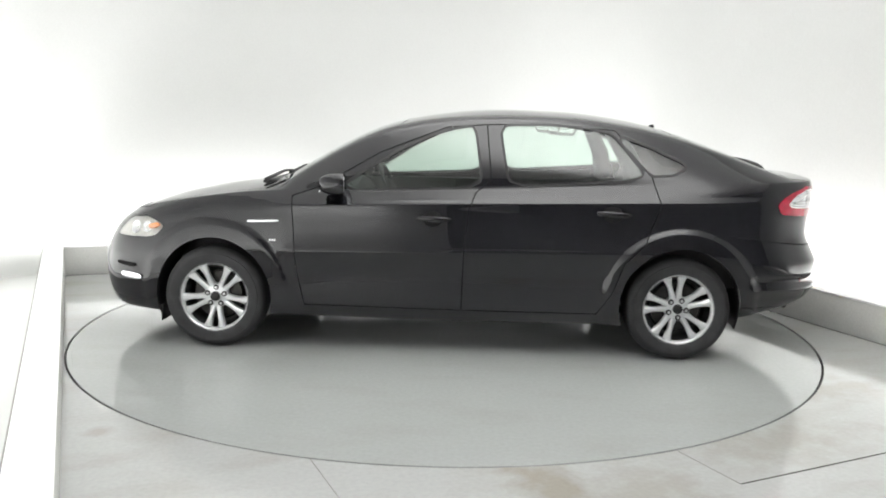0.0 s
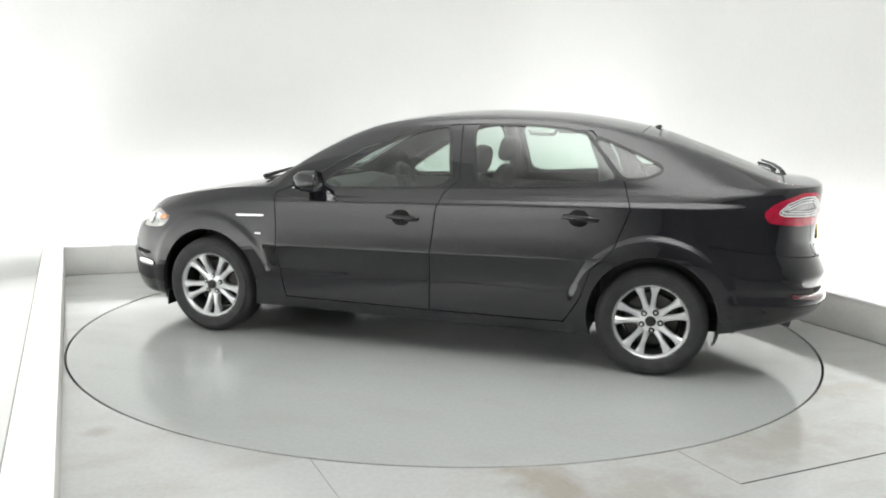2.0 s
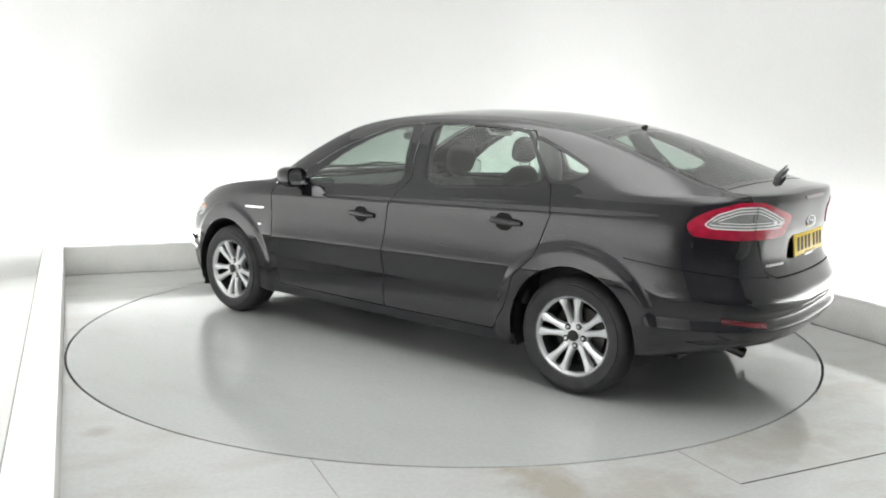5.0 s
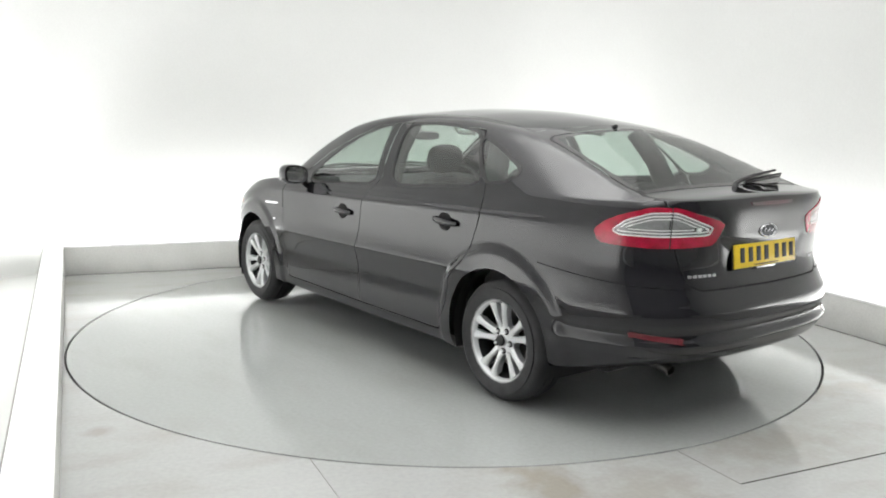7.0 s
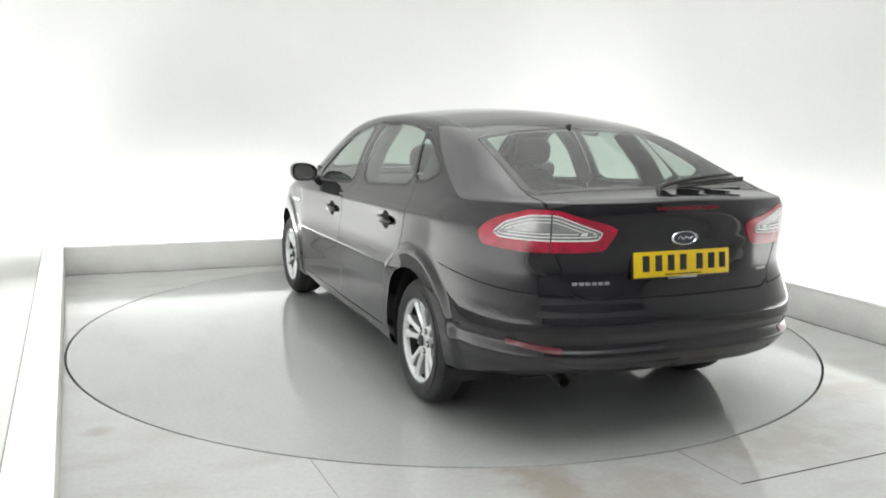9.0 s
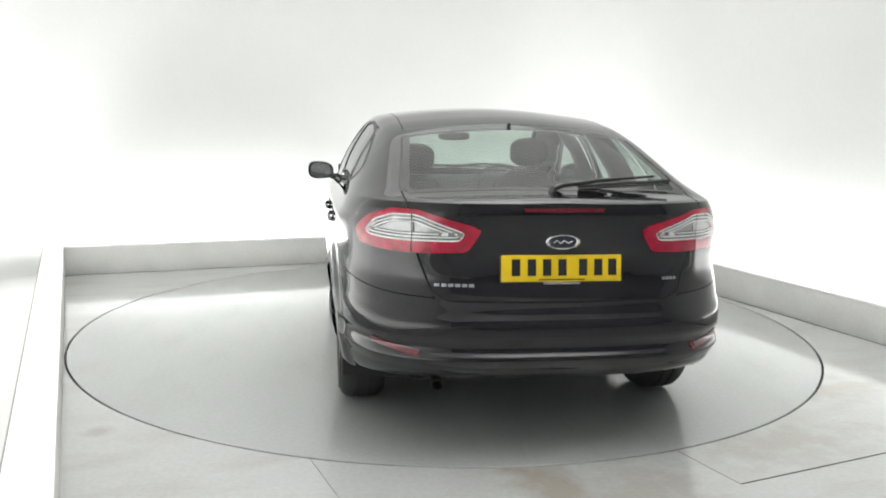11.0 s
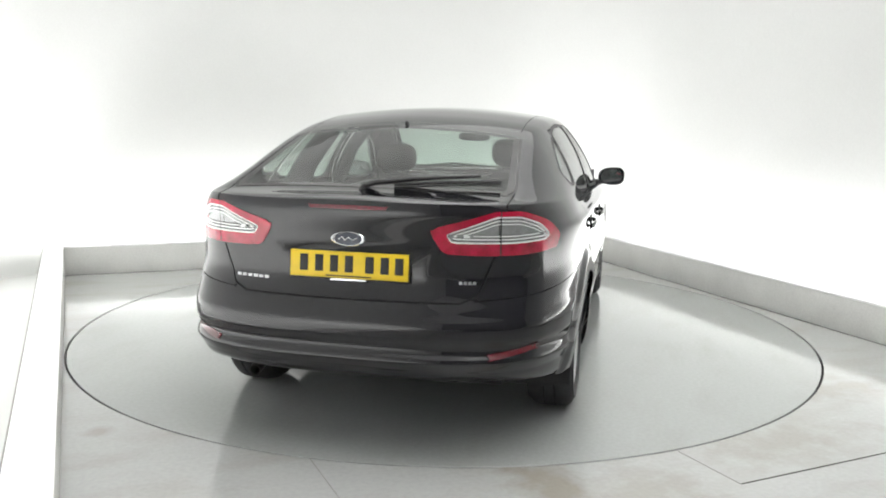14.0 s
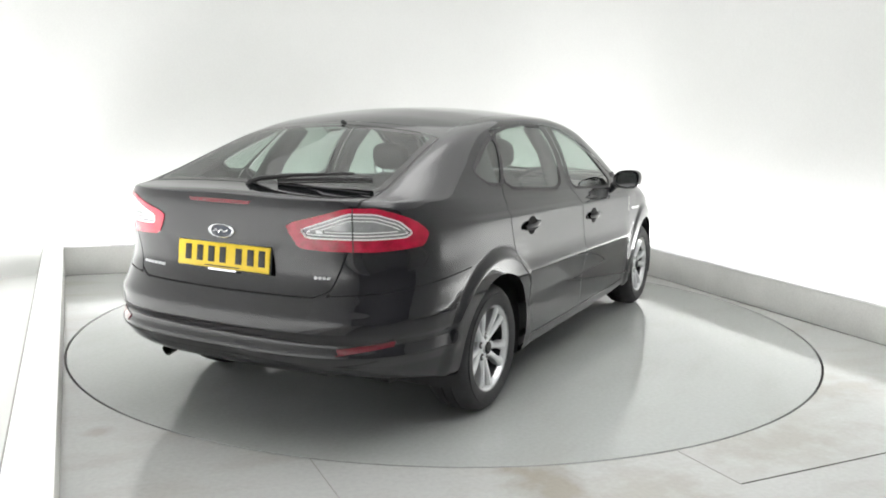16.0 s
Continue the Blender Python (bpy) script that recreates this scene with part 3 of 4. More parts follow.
def f_arch(ax):
    return lambda v: outside(np.hypot(v[:, 0] - ax, v[:, 2] - ARCH_Z) - ARCH_R, v[:, 1] > 0.5)


def less(fn, d):
    return lambda v: fn(v) - d


def build_shell(car):
    skin = body_skin()
    F = {
        "arch_f": f_arch(AXLE), "arch_r": f_arch(-AXLE),
        "glass_f": f_side(FRONT_GLASS, 0.012), "glass_r": f_side(REAR_DOOR_GLASS, 0.012), "glass_q": f_side(QUARTER_GLASS, 0.010),
        "door_f": f_side(FRONT_DOOR), "door_r": f_side(REAR_DOOR),
        "head": f_side(HEADLAMP, 0.012), "tail": f_tail(TAIL_LAMP, 0.012), "tail_in": f_tail(TAIL_INNER, 0.005), "reflector": f_tail(REFLECTOR, 0.003),
        "hatch": f_hatch, "rear_window": f_plan(REAR_WINDOW, 1.05), "screen": f_plan(WINDSCREEN, 1.0), "brake": f_brake,
        "bonnet": f_plan([(2.06, 0.0), (2.02, 0.55), (1.90, 0.70), (1.2, 0.775), (1.05, 0.78), (1.11, 0.40), (1.125, 0.0)], 0.70),
        "bumper_line": lambda v: outside(v[:, 2] - 0.70 - 0.12 * (v[:, 0] + 2.3), (v[:, 0] < -1.70) & (v[:, 1] > 0.53)),
        "roof_seam": lambda v: outside(v[:, 0] + 1.30 + 0.03 * (1 - (v[:, 1] / 0.6) ** 2), (v[:, 2] > 1.2) & (v[:, 1] < 0.56)),
        "roof_ditch": lambda v: outside(v[:, 1] - rail_half(v[:, 0]) + 0.075, (v[:, 2] > 1.3) & (v[:, 0] < 0.26) & (v[:, 0] > -1.32)),
    }
    gap = {"door_f": 0.0035, "door_r": 0.0035, "hatch": 0.004, "bonnet": 0.0035, "bumper_line": 0.0022}
    for k, fn in F.items():
        if k in gap:
            skin.cut(less(fn, gap[k]))
            skin.cut(less(fn, -gap[k]))
        elif k in ("roof_seam", "roof_ditch"):
            skin.cut(less(fn, 0.002))
            skin.cut(less(fn, -0.002))
        else:
            skin.cut(fn)
        if k == "tail_in":
            for d in (-0.006, -0.015, -0.020, -0.029, -0.033):
                skin.cut(less(fn, d))
        if k in ("glass_f", "glass_r", "glass_q"):
            skin.cut(less(fn, 0.016))
        if k in ("rear_window", "screen"):
            skin.cut(less(fn, 0.012))
            skin.cut(less(fn, -0.032))
    for d in (-0.0025, 0.0025):
        skin.cut(lambda v: outside(v[:, 1] - 0.625 - d, (v[:, 0] < -2.0) & (v[:, 2] > 0.87) & (v[:, 2] < 1.10)))
    mid = skin.middles()
    val = {k: fn(mid) for k, fn in F.items()}
    kinds = {}
    for i in range(len(skin.f)):
        g = lambda k: val[k][i]
        if g("arch_f") < 0 or g("arch_r") < 0:
            continue
        if g("glass_f") < 0: k = "front_window"
        elif g("glass_r") < 0: k = "rear_window_side"
        elif g("glass_q") < 0: k = "quarter_window"
        elif min(g("glass_f"), g("glass_r"), g("glass_q")) < 0.016: k = "window_trim"
        elif g("head") < 0: k = "headlamp"
        elif g("tail") < 0:
            k = "tail_split" if abs(mid[i, 1] - 0.625) < 0.0025 else "tail_frame" if 0 > g("tail_in") > -0.006 or -0.015 > g("tail_in") > -0.020 or -0.029 > g("tail_in") > -0.033 else "tail_outer_clear" if g("tail_in") < 0 and mid[i, 1] > 0.625 else "tail_inner_clear" if g("tail_in") < 0 else "tail_outer_red" if mid[i, 1] > 0.625 else "tail_inner_red"
        elif g("reflector") < 0: k = "reflector"
        elif g("brake") < 0: k = "brake_light"
        elif g("rear_window") < 0: k = "rear_window" if g("rear_window") < -0.032 else "rear_frit"
        elif g("screen") < 0: k = "windscreen" if g("screen") < -0.032 else "front_frit"
        elif g("rear_window") < 0.012: k = "rear_seal"
        elif g("screen") < 0.012: k = "front_seal"
        elif any(abs(g(n)) < gap[n] for n in gap) or abs(g("roof_seam")) < 0.002 or abs(g("roof_ditch")) < 0.002:
            k = "gap_" + ([n for n in gap if abs(g(n)) < gap[n]] + ["roof_seam" if abs(g("roof_seam")) < 0.002 else "roof_ditch"])[0]
        elif g("door_f") < 0: k = "front_door"
        elif g("door_r") < 0: k = "rear_door"
        elif g("hatch") < 0: k = "tailgate"
        elif g("bonnet") < 0: k = "bonnet"
        elif mid[i, 0] < -1.6 and mid[i, 2] < 0.70 + 0.12 * (mid[i, 0] + 2.3): k = "rear_bumper"
        elif mid[i, 0] > 1.75 and mid[i, 2] < 0.64: k = "front_bumper"
        elif mid[i, 2] < 0.275 and abs(mid[i, 0]) < 1.1: k = "sill"
        else: k = "body"
        kinds.setdefault(k, []).append(i)
    made = {}
    def one(name, key, material, label="", **kw):
        made[key] = skin_mesh(name, skin, kinds.get(key, []), material, car, label, **kw)
    one("body_shell", "body", PAINT, "glossy black painted body shell", both=True)
    one("bonnet", "bonnet", PAINT, both=True)
    one("tailgate", "tailgate", PAINT, both=True)
    one("rear_bumper", "rear_bumper", PAINT, both=True)
    one("front_bumper", "front_bumper", PAINT, both=True)
    for n in ("hatch", "bonnet", "roof_seam"):
        one("shut_line", "gap_" + n, GAP, "dark shut line between panels", both=True, offset=-0.003)
    one("rear_window", "rear_window", REAR_GLASS, "tinted heated rear window", both=True)
    one("windscreen", "windscreen", GLASS, "tinted windscreen", both=True)
    one("glass_border", "rear_frit", FRIT, "glossy black border printed on the glass", both=True)
    one("glass_border", "front_frit", FRIT, "glossy black border printed on the glass", both=True)
    one("glass_seal", "rear_seal", TRIM, "black rubber glass seal", both=True, offset=-0.002)
    one("glass_seal", "front_seal", TRIM, "black rubber glass seal", both=True, offset=-0.002)
    one("brake_light", "brake_light", RED_DARK, "dark red high brake light", both=True, offset=0.002, thick=0.006)
    for mirror in (False, True):
        kw = dict(mirror=mirror)
        for name, key in (("front_door", "front_door"), ("rear_door", "rear_door"), ("sill", "sill")):
            made[key, mirror] = skin_mesh(name, skin, kinds[key], PAINT, car, "", **kw)
        for name, key, m, lab in (("door_window", "front_window", GLASS, "green-tinted side glass"), ("door_window", "rear_window_side", GLASS, "green-tinted side glass"),
                                  ("quarter_window", "quarter_window", GLASS, "green-tinted quarter glass"), ("window_trim", "window_trim", TRIM, "matt black window surround")):
            skin_mesh(name, skin, kinds[key], m, car, lab, offset=-0.004 if "glass" in lab else 0.001, **kw)
        for n in ("door_f", "door_r", "roof_ditch", "bumper_line"):
            tagged(skin_mesh("shut_line", skin, kinds.get("gap_" + n, []), GAP, car, "dark shut line between panels", offset=-0.003, **kw), kind="stuff")
        lamp = skin_mesh("tail_lamp", skin, kinds["tail_outer_red"] + kinds["tail_inner_red"], RED, car, "red tail lamp lens with a clear middle", offset=0.004, thick=0.02, **kw)
        skin_mesh("clear_lens", skin, kinds["tail_outer_clear"] + kinds["tail_inner_clear"], CLEAR, lamp, "clear lens", offset=0.003, **kw)
        skin_mesh("lamp_bowl", skin, kinds["tail_outer_clear"] + kinds["tail_inner_clear"], LAMP_SILVER, lamp, "silvered lamp bowl", offset=-0.016, **kw)
        skin_mesh("lamp_joint", skin, kinds["tail_split"], TRIM, lamp, "dark joint across the lamp", offset=0.002, **kw)
        skin_mesh("lamp_frame", skin, kinds["tail_frame"], LAMP_WHITE, lamp, "pale frame round the clear lens", offset=0.003, thick=0.01, **kw)
        head = skin_mesh("headlamp", skin, kinds["headlamp"], CLEAR, car, "clear headlamp with an amber indicator", offset=0.002, **kw)
        skin_mesh("lamp_bowl", skin, kinds["headlamp"], HEAD_BOWL, head, "silvered lamp bowl", offset=-0.03, **kw)
        skin_mesh("reflector", skin, kinds["reflector"], RED_DARK, car, "thin red rear reflector", offset=0.004, thick=0.008, **kw)
    return skin


def make_wheel():
    """Wheel with ten paired spokes; its outer face looks along +y, its axle at the origin."""
    hub = new("wheel")
    R, r = WHEEL_R, 0.218
    tyre = [(r - 0.008, -0.105), (r + 0.004, -0.108), (r + 0.03, -0.112), (r + 0.07, -0.112), (R - 0.022, -0.098), (R - 0.006, -0.078), (R, -0.05), (R, -0.03), (R - 0.008, -0.028), (R - 0.008, -0.022), (R, -0.02),
            (R, 0.02), (R - 0.008, 0.022), (R - 0.008, 0.028), (R, 0.03), (R, 0.05), (R - 0.006, 0.078), (R - 0.022, 0.098), (R - 0.040, 0.106), (R - 0.044, 0.106), (r + 0.055, 0.113), (r + 0.022, 0.112), (r + 0.006, 0.106), (r - 0.008, 0.100)]
    part("tyre", lathe(tyre, 96), RUBBER, hub, "black rubber tyre", angle=50)
    # barrel and dish are coloured dark to paint the shade between the spokes
    part("rim_barrel", lathe([(r - 0.006, -0.095), (r - 0.016, -0.09), (r - 0.040, -0.06), (r - 0.040, 0.04), (r - 0.024, 0.068), (r - 0.006, 0.070)], 96, closed=True), ALLOY_SHADE, hub, "inner barrel of the rim with shade painted into its colour", angle=40)
    rim = [(r - 0.020, 0.071), (r - 0.014, 0.093), (r - 0.004, 0.102), (r + 0.006, 0.104), (r + 0.008, 0.098), (r + 0.002, 0.09), (r + 0.002, 0.071)]
    part("rim", lathe(rim, 96, closed=True), ALLOY, hub, "silver alloy rim", angle=40)
    part("brake_disc", lathe([(0.05, 0.005), (0.148, 0.005), (0.15, 0.0), (0.15, -0.02), (0.05, -0.02)], 48), DISC_STEEL, hub, "grey steel brake disc")
    part("wheel_dish", lathe([(0.0, -0.03), (r - 0.05, -0.03), (r - 0.046, -0.06)], 48), ALLOY_SHADE, hub, "inner wheel dish with shade painted into its colour")
    hubcap = lathe([(0.0, 0.088), (0.020, 0.088), (0.027, 0.085), (0.030, 0.078), (0.032, 0.07), (0.072, 0.066), (0.078, 0.058), (0.078, 0.02)], 48)
    centre = part("wheel_centre", hubcap, ALLOY, hub)
    part("centre_cap", lathe([(0.0, 0.0915), (0.022, 0.0915), (0.029, 0.088), (0.030, 0.080)], 32), INK, hub, "dark round centre cap")
    for i in range(5):
        a = 2 * math.pi * i / 5 + math.pi / 5
        b = a + math.pi / 5
        # flat black disc paints the shade of the nut's recess
        well = lathe([(0.0, 0.0700), (0.0165, 0.0700), (0.0175, 0.0685), (0.0175, 0.06)], 20)
        well.transform(pose(0.055 * math.cos(b), 0, 0.055 * math.sin(b)))
        part("nut_well", well, INK, hub, "black disc painting the shade round a wheel nut")
        nut = lathe([(0.0, 0.079), (0.007, 0.079), (0.009, 0.076), (0.009, 0.06)], 6)
        nut.transform(pose(0.055 * math.cos(b), 0, 0.055 * math.sin(b)))
        part("wheel_nut", nut, ALLOY, hub, "steel wheel nut")
        for k in (-1, 1):
            # paired spokes that spread apart towards the rim
            bm = bmesh.new()
            rings = []
            for s in np.linspace(0, 1, 9):
                rad = 0.062 + (r - 0.022 - 0.062) * s
                wide = 0.0130 + 0.017 * s ** 4 + 0.007 * (1 - s) ** 3
                off = k * (0.016 + 0.031 * s ** 1.15)
                top = 0.068 + 0.010 * math.sin(s * math.pi * 0.6) + 0.014 * s
                ring = []
                for dx, dz in ((-1, -0.045), (-1, -0.010), (-0.45, 0.0), (0.45, 0.0), (1, -0.010), (1, -0.045)):
                    ring.append(bm.verts.new((rad, top + dz, off + dx * wide)))
                rings.append(ring)
            for p, q in zip(rings, rings[1:]):
                for j in range(6):
                    bm.faces.new((p[j], p[(j + 1) % 6], q[(j + 1) % 6], q[j]))
            bm.faces.new(rings[0])
            bm.faces.new(rings[-1][::-1])
            bm.transform(pose(0, 0, 0, 0, -math.degrees(a), 0))
            part("spoke", bm, ALLOY, hub, angle=30)
    return hub


def add_wheels(car):
    """Four wheels as parts of the car; each is a tyre with its pieces one level down."""
    src = make_wheel()
    kids = list(src.children)
    for ax, side in ((AXLE, 1), (-AXLE, 1), (AXLE, -1), (-AXLE, -1)):
        m = pose(ax, side * 0.795, WHEEL_R, 0, {1: 26, -1: 50}[side] + (26 if ax > 0 else 0), 0 if side > 0 else 180)
        tyre = None
        for o in sorted(kids, key=lambda o: o.name != "tyre"):
            c = new("wheel" if o.name == "tyre" else o.name.split(".")[0], o.data)
            if "label" in o:
                tagged(c, o["label"])
            if tyre is None:
                tyre, c.parent, c.matrix_local = c, car, m
                tagged(c, "black tyre on a silver ten-spoke alloy wheel")
            else:
                c.parent = tyre
    for o in kids:
        bpy.data.objects.remove(o)
    bpy.data.objects.remove(src)
    for ax in (AXLE, -AXLE):
        for side in (1, -1):
            bm = bmesh.new()
            steps, rows = 40, ((ARCH_R + 0.001, 0.895), (ARCH_R - 0.004, 0.86), (ARCH_R + 0.02, 0.80), (ARCH_R + 0.02, 0.50), (0.02, 0.49))
            grid = [[bm.verts.new((ax + r * math.cos(a), side * y, ARCH_Z + r * math.sin(a))) for r, y in rows] for a in np.linspace(-0.36, math.pi + 0.36, steps)]
            for p, q in zip(grid, grid[1:]):
                for j in range(len(rows) - 1):
                    bm.faces.new((p[j], p[j + 1], q[j + 1], q[j]))
            part("wheel_arch_liner", bm, TRIM, car, "black plastic wheel arch liner")


car = new("car")
tagged(car, "black five-door hatchback car with silver alloy wheels on the turntable", "car")
shell = build_shell(car)
add_wheels(car)


# ---- details of the car ----
def loft(rings, cap=True):
    """Joins rings of equal length into one closed skin."""
    bm = bmesh.new()
    rr = [[bm.verts.new(p) for p in ring] for ring in rings]
    n = len(rr[0])
    for a, b in zip(rr, rr[1:]):
        for k in range(n):
            bm.faces.new((a[k], a[(k + 1) % n], b[(k + 1) % n], b[k]))
    if cap:
        bm.faces.new(rr[0][::-1])
        bm.faces.new(rr[-1])
    return bm


def pillow(sx, sy, sz, power=3.0, steps=20, rows=12, taper=0.0):
    """A rounded cushion shape about the origin; taper narrows its top."""
    rings = []
    for i in range(1, rows):
        ph = -math.pi / 2 + math.pi * i / rows
        c, s = math.cos(ph), math.sin(ph)
        cz, sz1 = abs(c) ** (2 / power), math.copysign(abs(s) ** (2 / power), s)
        ring = []
        for k in range(steps):
            a = 2 * math.pi * k / steps
            ca, sa = math.cos(a), math.sin(a)
            x = math.copysign(abs(ca) ** (2 / power), ca) * cz * sx / 2
            y = math.copysign(abs(sa) ** (2 / power), sa) * cz * sy / 2 * (1 - taper * (sz1 + 1) / 2)
            ring.append((x, y, sz1 * sz / 2))
        rings.append(ring)
    return loft(rings)


def shell_at(x, z, side=1):
    """Point and normal of the body side at (x, z)."""
    d = np.hypot(shell.v[:, 0] - x, shell.v[:, 2] - z) + np.where(shell.v[:, 1] > 0.4, 0, 9)
    i = np.argsort(d)[:4]
    w = 1 / (d[i] + 1e-4)
    p = (shell.v[i] * w[:, None]).sum(0) / w.sum()
    n = (shell.n[i] * w[:, None]).sum(0)
    return Vector((x, p[1] * side, z)), Vector((n[0], n[1] * side, n[2])).normalized()


def tail_at(y, z):
    """Point and normal of the tail at (y, z)."""
    d = np.hypot(shell.v[:, 1] - abs(y), shell.v[:, 2] - z) + np.where(shell.v[:, 0] < -2.0, 0, 9)
    i = np.argsort(d)[:4]
    w = 1 / (d[i] + 1e-4)
    p = (shell.v[i] * w[:, None]).sum(0) / w.sum()
    n = (shell.n[i] * w[:, None]).sum(0)
    return Vector((p[0], y, z)), Vector((n[0], math.copysign(n[1], y), n[2])).normalized()


def door_handle(x, z, side, slope):
    """A body-coloured bar handle over a black pad that paints the finger cup's shade."""
    p, n = shell_at(x, z, side)
    m = pose(p.x, p.y, p.z, 0, slope, 0)
    # no real hollow: the cup's shade is a black pad on the door
    cup = pillow(0.118, 0.010, 0.100, 2.1)
    cup.transform(m @ pose(0.01, 0.001 * side, -0.002))
    part("handle_cup", cup, GAP, car, "black pad painting the shade of the finger cup")
    rings = []
    for s in np.linspace(0, 1, 13):
        out = 0.008 + 0.020 * math.sin(math.pi * min(max(s, 0.0), 1.0)) ** 0.6
        wide, thick = 0.013 + 0.005 * math.sin(math.pi * s), 0.008
        rings.append([((s - 0.5) * 0.205, side * (out + thick * math.cos(a)), wide * math.sin(a)) for a in np.linspace(0, 2 * math.pi, 11)[:-1]])
    bar = loft(rings)
    bar.transform(m)
    part("door_handle", bar, PAINT, car, "black bar door handle")


def door_mirror(side):
    """A rounded mirror housing on a short foot, glass facing back."""
    cx, cy, cz = 0.655, side * 0.980, 1.043
    rings = []
    # from the glass edge forward to the rounded nose
    for s, dx in ((1.0, -0.060), (1.03, -0.045), (1.05, -0.015), (1.0, 0.02), (0.84, 0.055), (0.55, 0.080), (0.18, 0.092)):
        ring = []
        for k in range(28):
            a = 2 * math.pi * k / 28
            ca, sa = math.cos(a), math.sin(a)
            y = math.copysign(abs(ca) ** 0.75, ca) * 0.092 * s
            z = math.copysign(abs(sa) ** 0.75, sa) * 0.063 * s * (1.0 + 0.12 * ca)
            ring.append((cx + dx - 0.08 * y * min(s, 1.0) * (0.10 - dx) / 0.16, cy + side * y, cz + z + 0.004 * ca))
        rings.append(ring)
    # the rim turns inward round the recessed glass
    lip = [[(x + d, cy + (y - cy) * k, cz + (z - cz) * k) for x, y, z in rings[0]] for k, d in ((0.84, 0.030), (0.87, 0.002))]
    house = part("door_mirror", loft(lip + rings), PAINT, car, "black door mirror with rounded housing")
    xm = cx - 0.06
    glass = [(y, z) for _, y, z in ((x, cy + (y - cy) * 0.84, cz + (z - cz) * 0.84) for x, y, z in rings[0])]
    plane = [[(xm + 0.006 + d + -0.22 * side * (y - cy) + 0.02 * (z - cz), y, z) for y, z in glass] for d in (0.0, 0.004)]
    part("mirror_glass", loft(plane), MIRROR, house, "silvered mirror glass")
    foot = tube([(0.70, side * 0.845, 0.985), (0.695, side * 0.885, 0.992), (0.690, side * 0.925, 1.005)], [0.030, 0.024, 0.022], 14)
    part("mirror_foot", foot, TRIM, house, "black mirror foot")
    strip = box((0.012, 0.075, 0.012), (cx + 0.075, cy + side * 0.02, cz - 0.040), 0.004)
    part("side_repeater", strip, CHROME, house, "bright side repeater strip")
    sail = prism([(0.62, 1.005), (0.86, 0.985), (0.74, 1.085)], 0.016, 0.003)
    sail.transform(Matrix(((1, 0, 0, 0), (0, 0, side, 0), (0, 1, 0, 0), (0, 0, 0, 1))))
    sail.transform(Matrix.Translation((0, side * 0.832, 0)))
    part("mirror_sail", sail, TRIM, house, "black triangular mirror base")


MIRROR = surface("mirror_silver", (0.88, 0.89, 0.90), 0.03, 1.0)
for side in (1, -1):
    door_handle(0.062, 0.842, side, -2.5)
    door_handle(-1.010, 0.892, side, -3.5)
    door_mirror(side)
    # bright vent blade on the front wing with a small badge under it
    p, n = shell_at(1.10, 0.805, side)
    vent = prism([(-0.105, -0.002), (-0.085, 0.008), (0.09, 0.010), (0.105, 0.003), (0.09, -0.008), (-0.07, -0.010)], 0.010, 0.003)
    vent.transform(Matrix(((1, 0, 0, 0), (0, 0, side, 0), (0, 1, 0, 0), (0, 0, 0, 1))))
    vent.transform(pose(p.x, p.y - 0.003 * side, p.z, 0, 2, 1.5 * side))
    part("wing_vent", vent, CHROME, car, "bright metal wing vent blade")
    p, n = shell_at(1.045, 0.690, side)
    for k in range(3):
        part("wing_badge", box((0.011, 0.004, 0.014), (p.x + 0.014 - 0.014 * k, p.y + 0.002 * side, p.z), 0.001), CHROME, car, "small silver badge bar")
    # rubber flaps before the wheels
    for fx, fz, h in ((1.765, 0.205, 0.10),):
        part("mud_flap", box((0.012, 0.17, h), (fx, side * 0.795, fz), 0.004), TRIM, car, "short black rubber air flap")
    # fog lamp in the front bumper
    for name, cx, cz, sx, sz, mt, lab in (("fog_lamp", 1.985, 0.425, 0.17, 0.045, CHROME, "bright fog lamp strip"), ("grille_slot", 2.02, 0.497, 0.17, 0.026, GAP, "dark slot in the front bumper")):
        p, n = shell_at(cx, cz, side)
        ang = math.degrees(math.atan2(-n.x, n.y * side)) * side
        bm = pillow(sx, 0.018, sz, 3.0)
        bm.transform(pose(p.x, p.y, p.z, 0, -4, ang))
        part(name, bm, mt, car, lab)
    # lamp internals
    for cx, cz, r in ((1.97, 0.735, 0.038), (1.88, 0.742, 0.032)):
        p, n = shell_at(cx, cz, side)
        bm = lathe([(0.0, -0.01), (r * 0.6, -0.006), (r, 0.006), (r * 1.1, 0.006), (r * 1.1, -0.01)], 24)
        bm.transform(Matrix.Translation(p - n * 0.022) @ n.to_track_quat("Y", "Z").to_matrix().to_4x4())
        part("headlamp_reflector", bm, CHROME, car, "round chrome headlamp reflector")
    p, n = shell_at(1.815, 0.752, side)
    bm = pillow(0.090, 0.012, 0.034, 2.6)
    bm.transform(Matrix.Translation(p - n * 0.008) @ pose(0, 0, 0, 0, 12, math.degrees(math.atan2(-n.x, n.y * side)) * side))
    part("indicator", bm, AMBER, car, "amber indicator lens")

# number plate with bars in place of its characters
pm = Matrix.Translation((-2.332, 0.0, 0.826)) @ pose(0, 0, 0, 0, 0, -90) @ pose(0, 0, 0, 84, 0, 0)
plate = part("number_plate", box((0.520, 0.112, 0.008), (0, 0, 0), 0.003), YELLOW, car, "yellow rear number plate with dark bars")
plate.matrix_local = pm
for i, cx in enumerate((-0.198, -0.130, -0.064, 0.002, 0.092, 0.158, 0.220)):
    b = part("plate_bar", box((0.036, 0.070, 0.003), (cx, 0.004, 0.0045), 0.001), INK, plate, "dark bar on the plate")
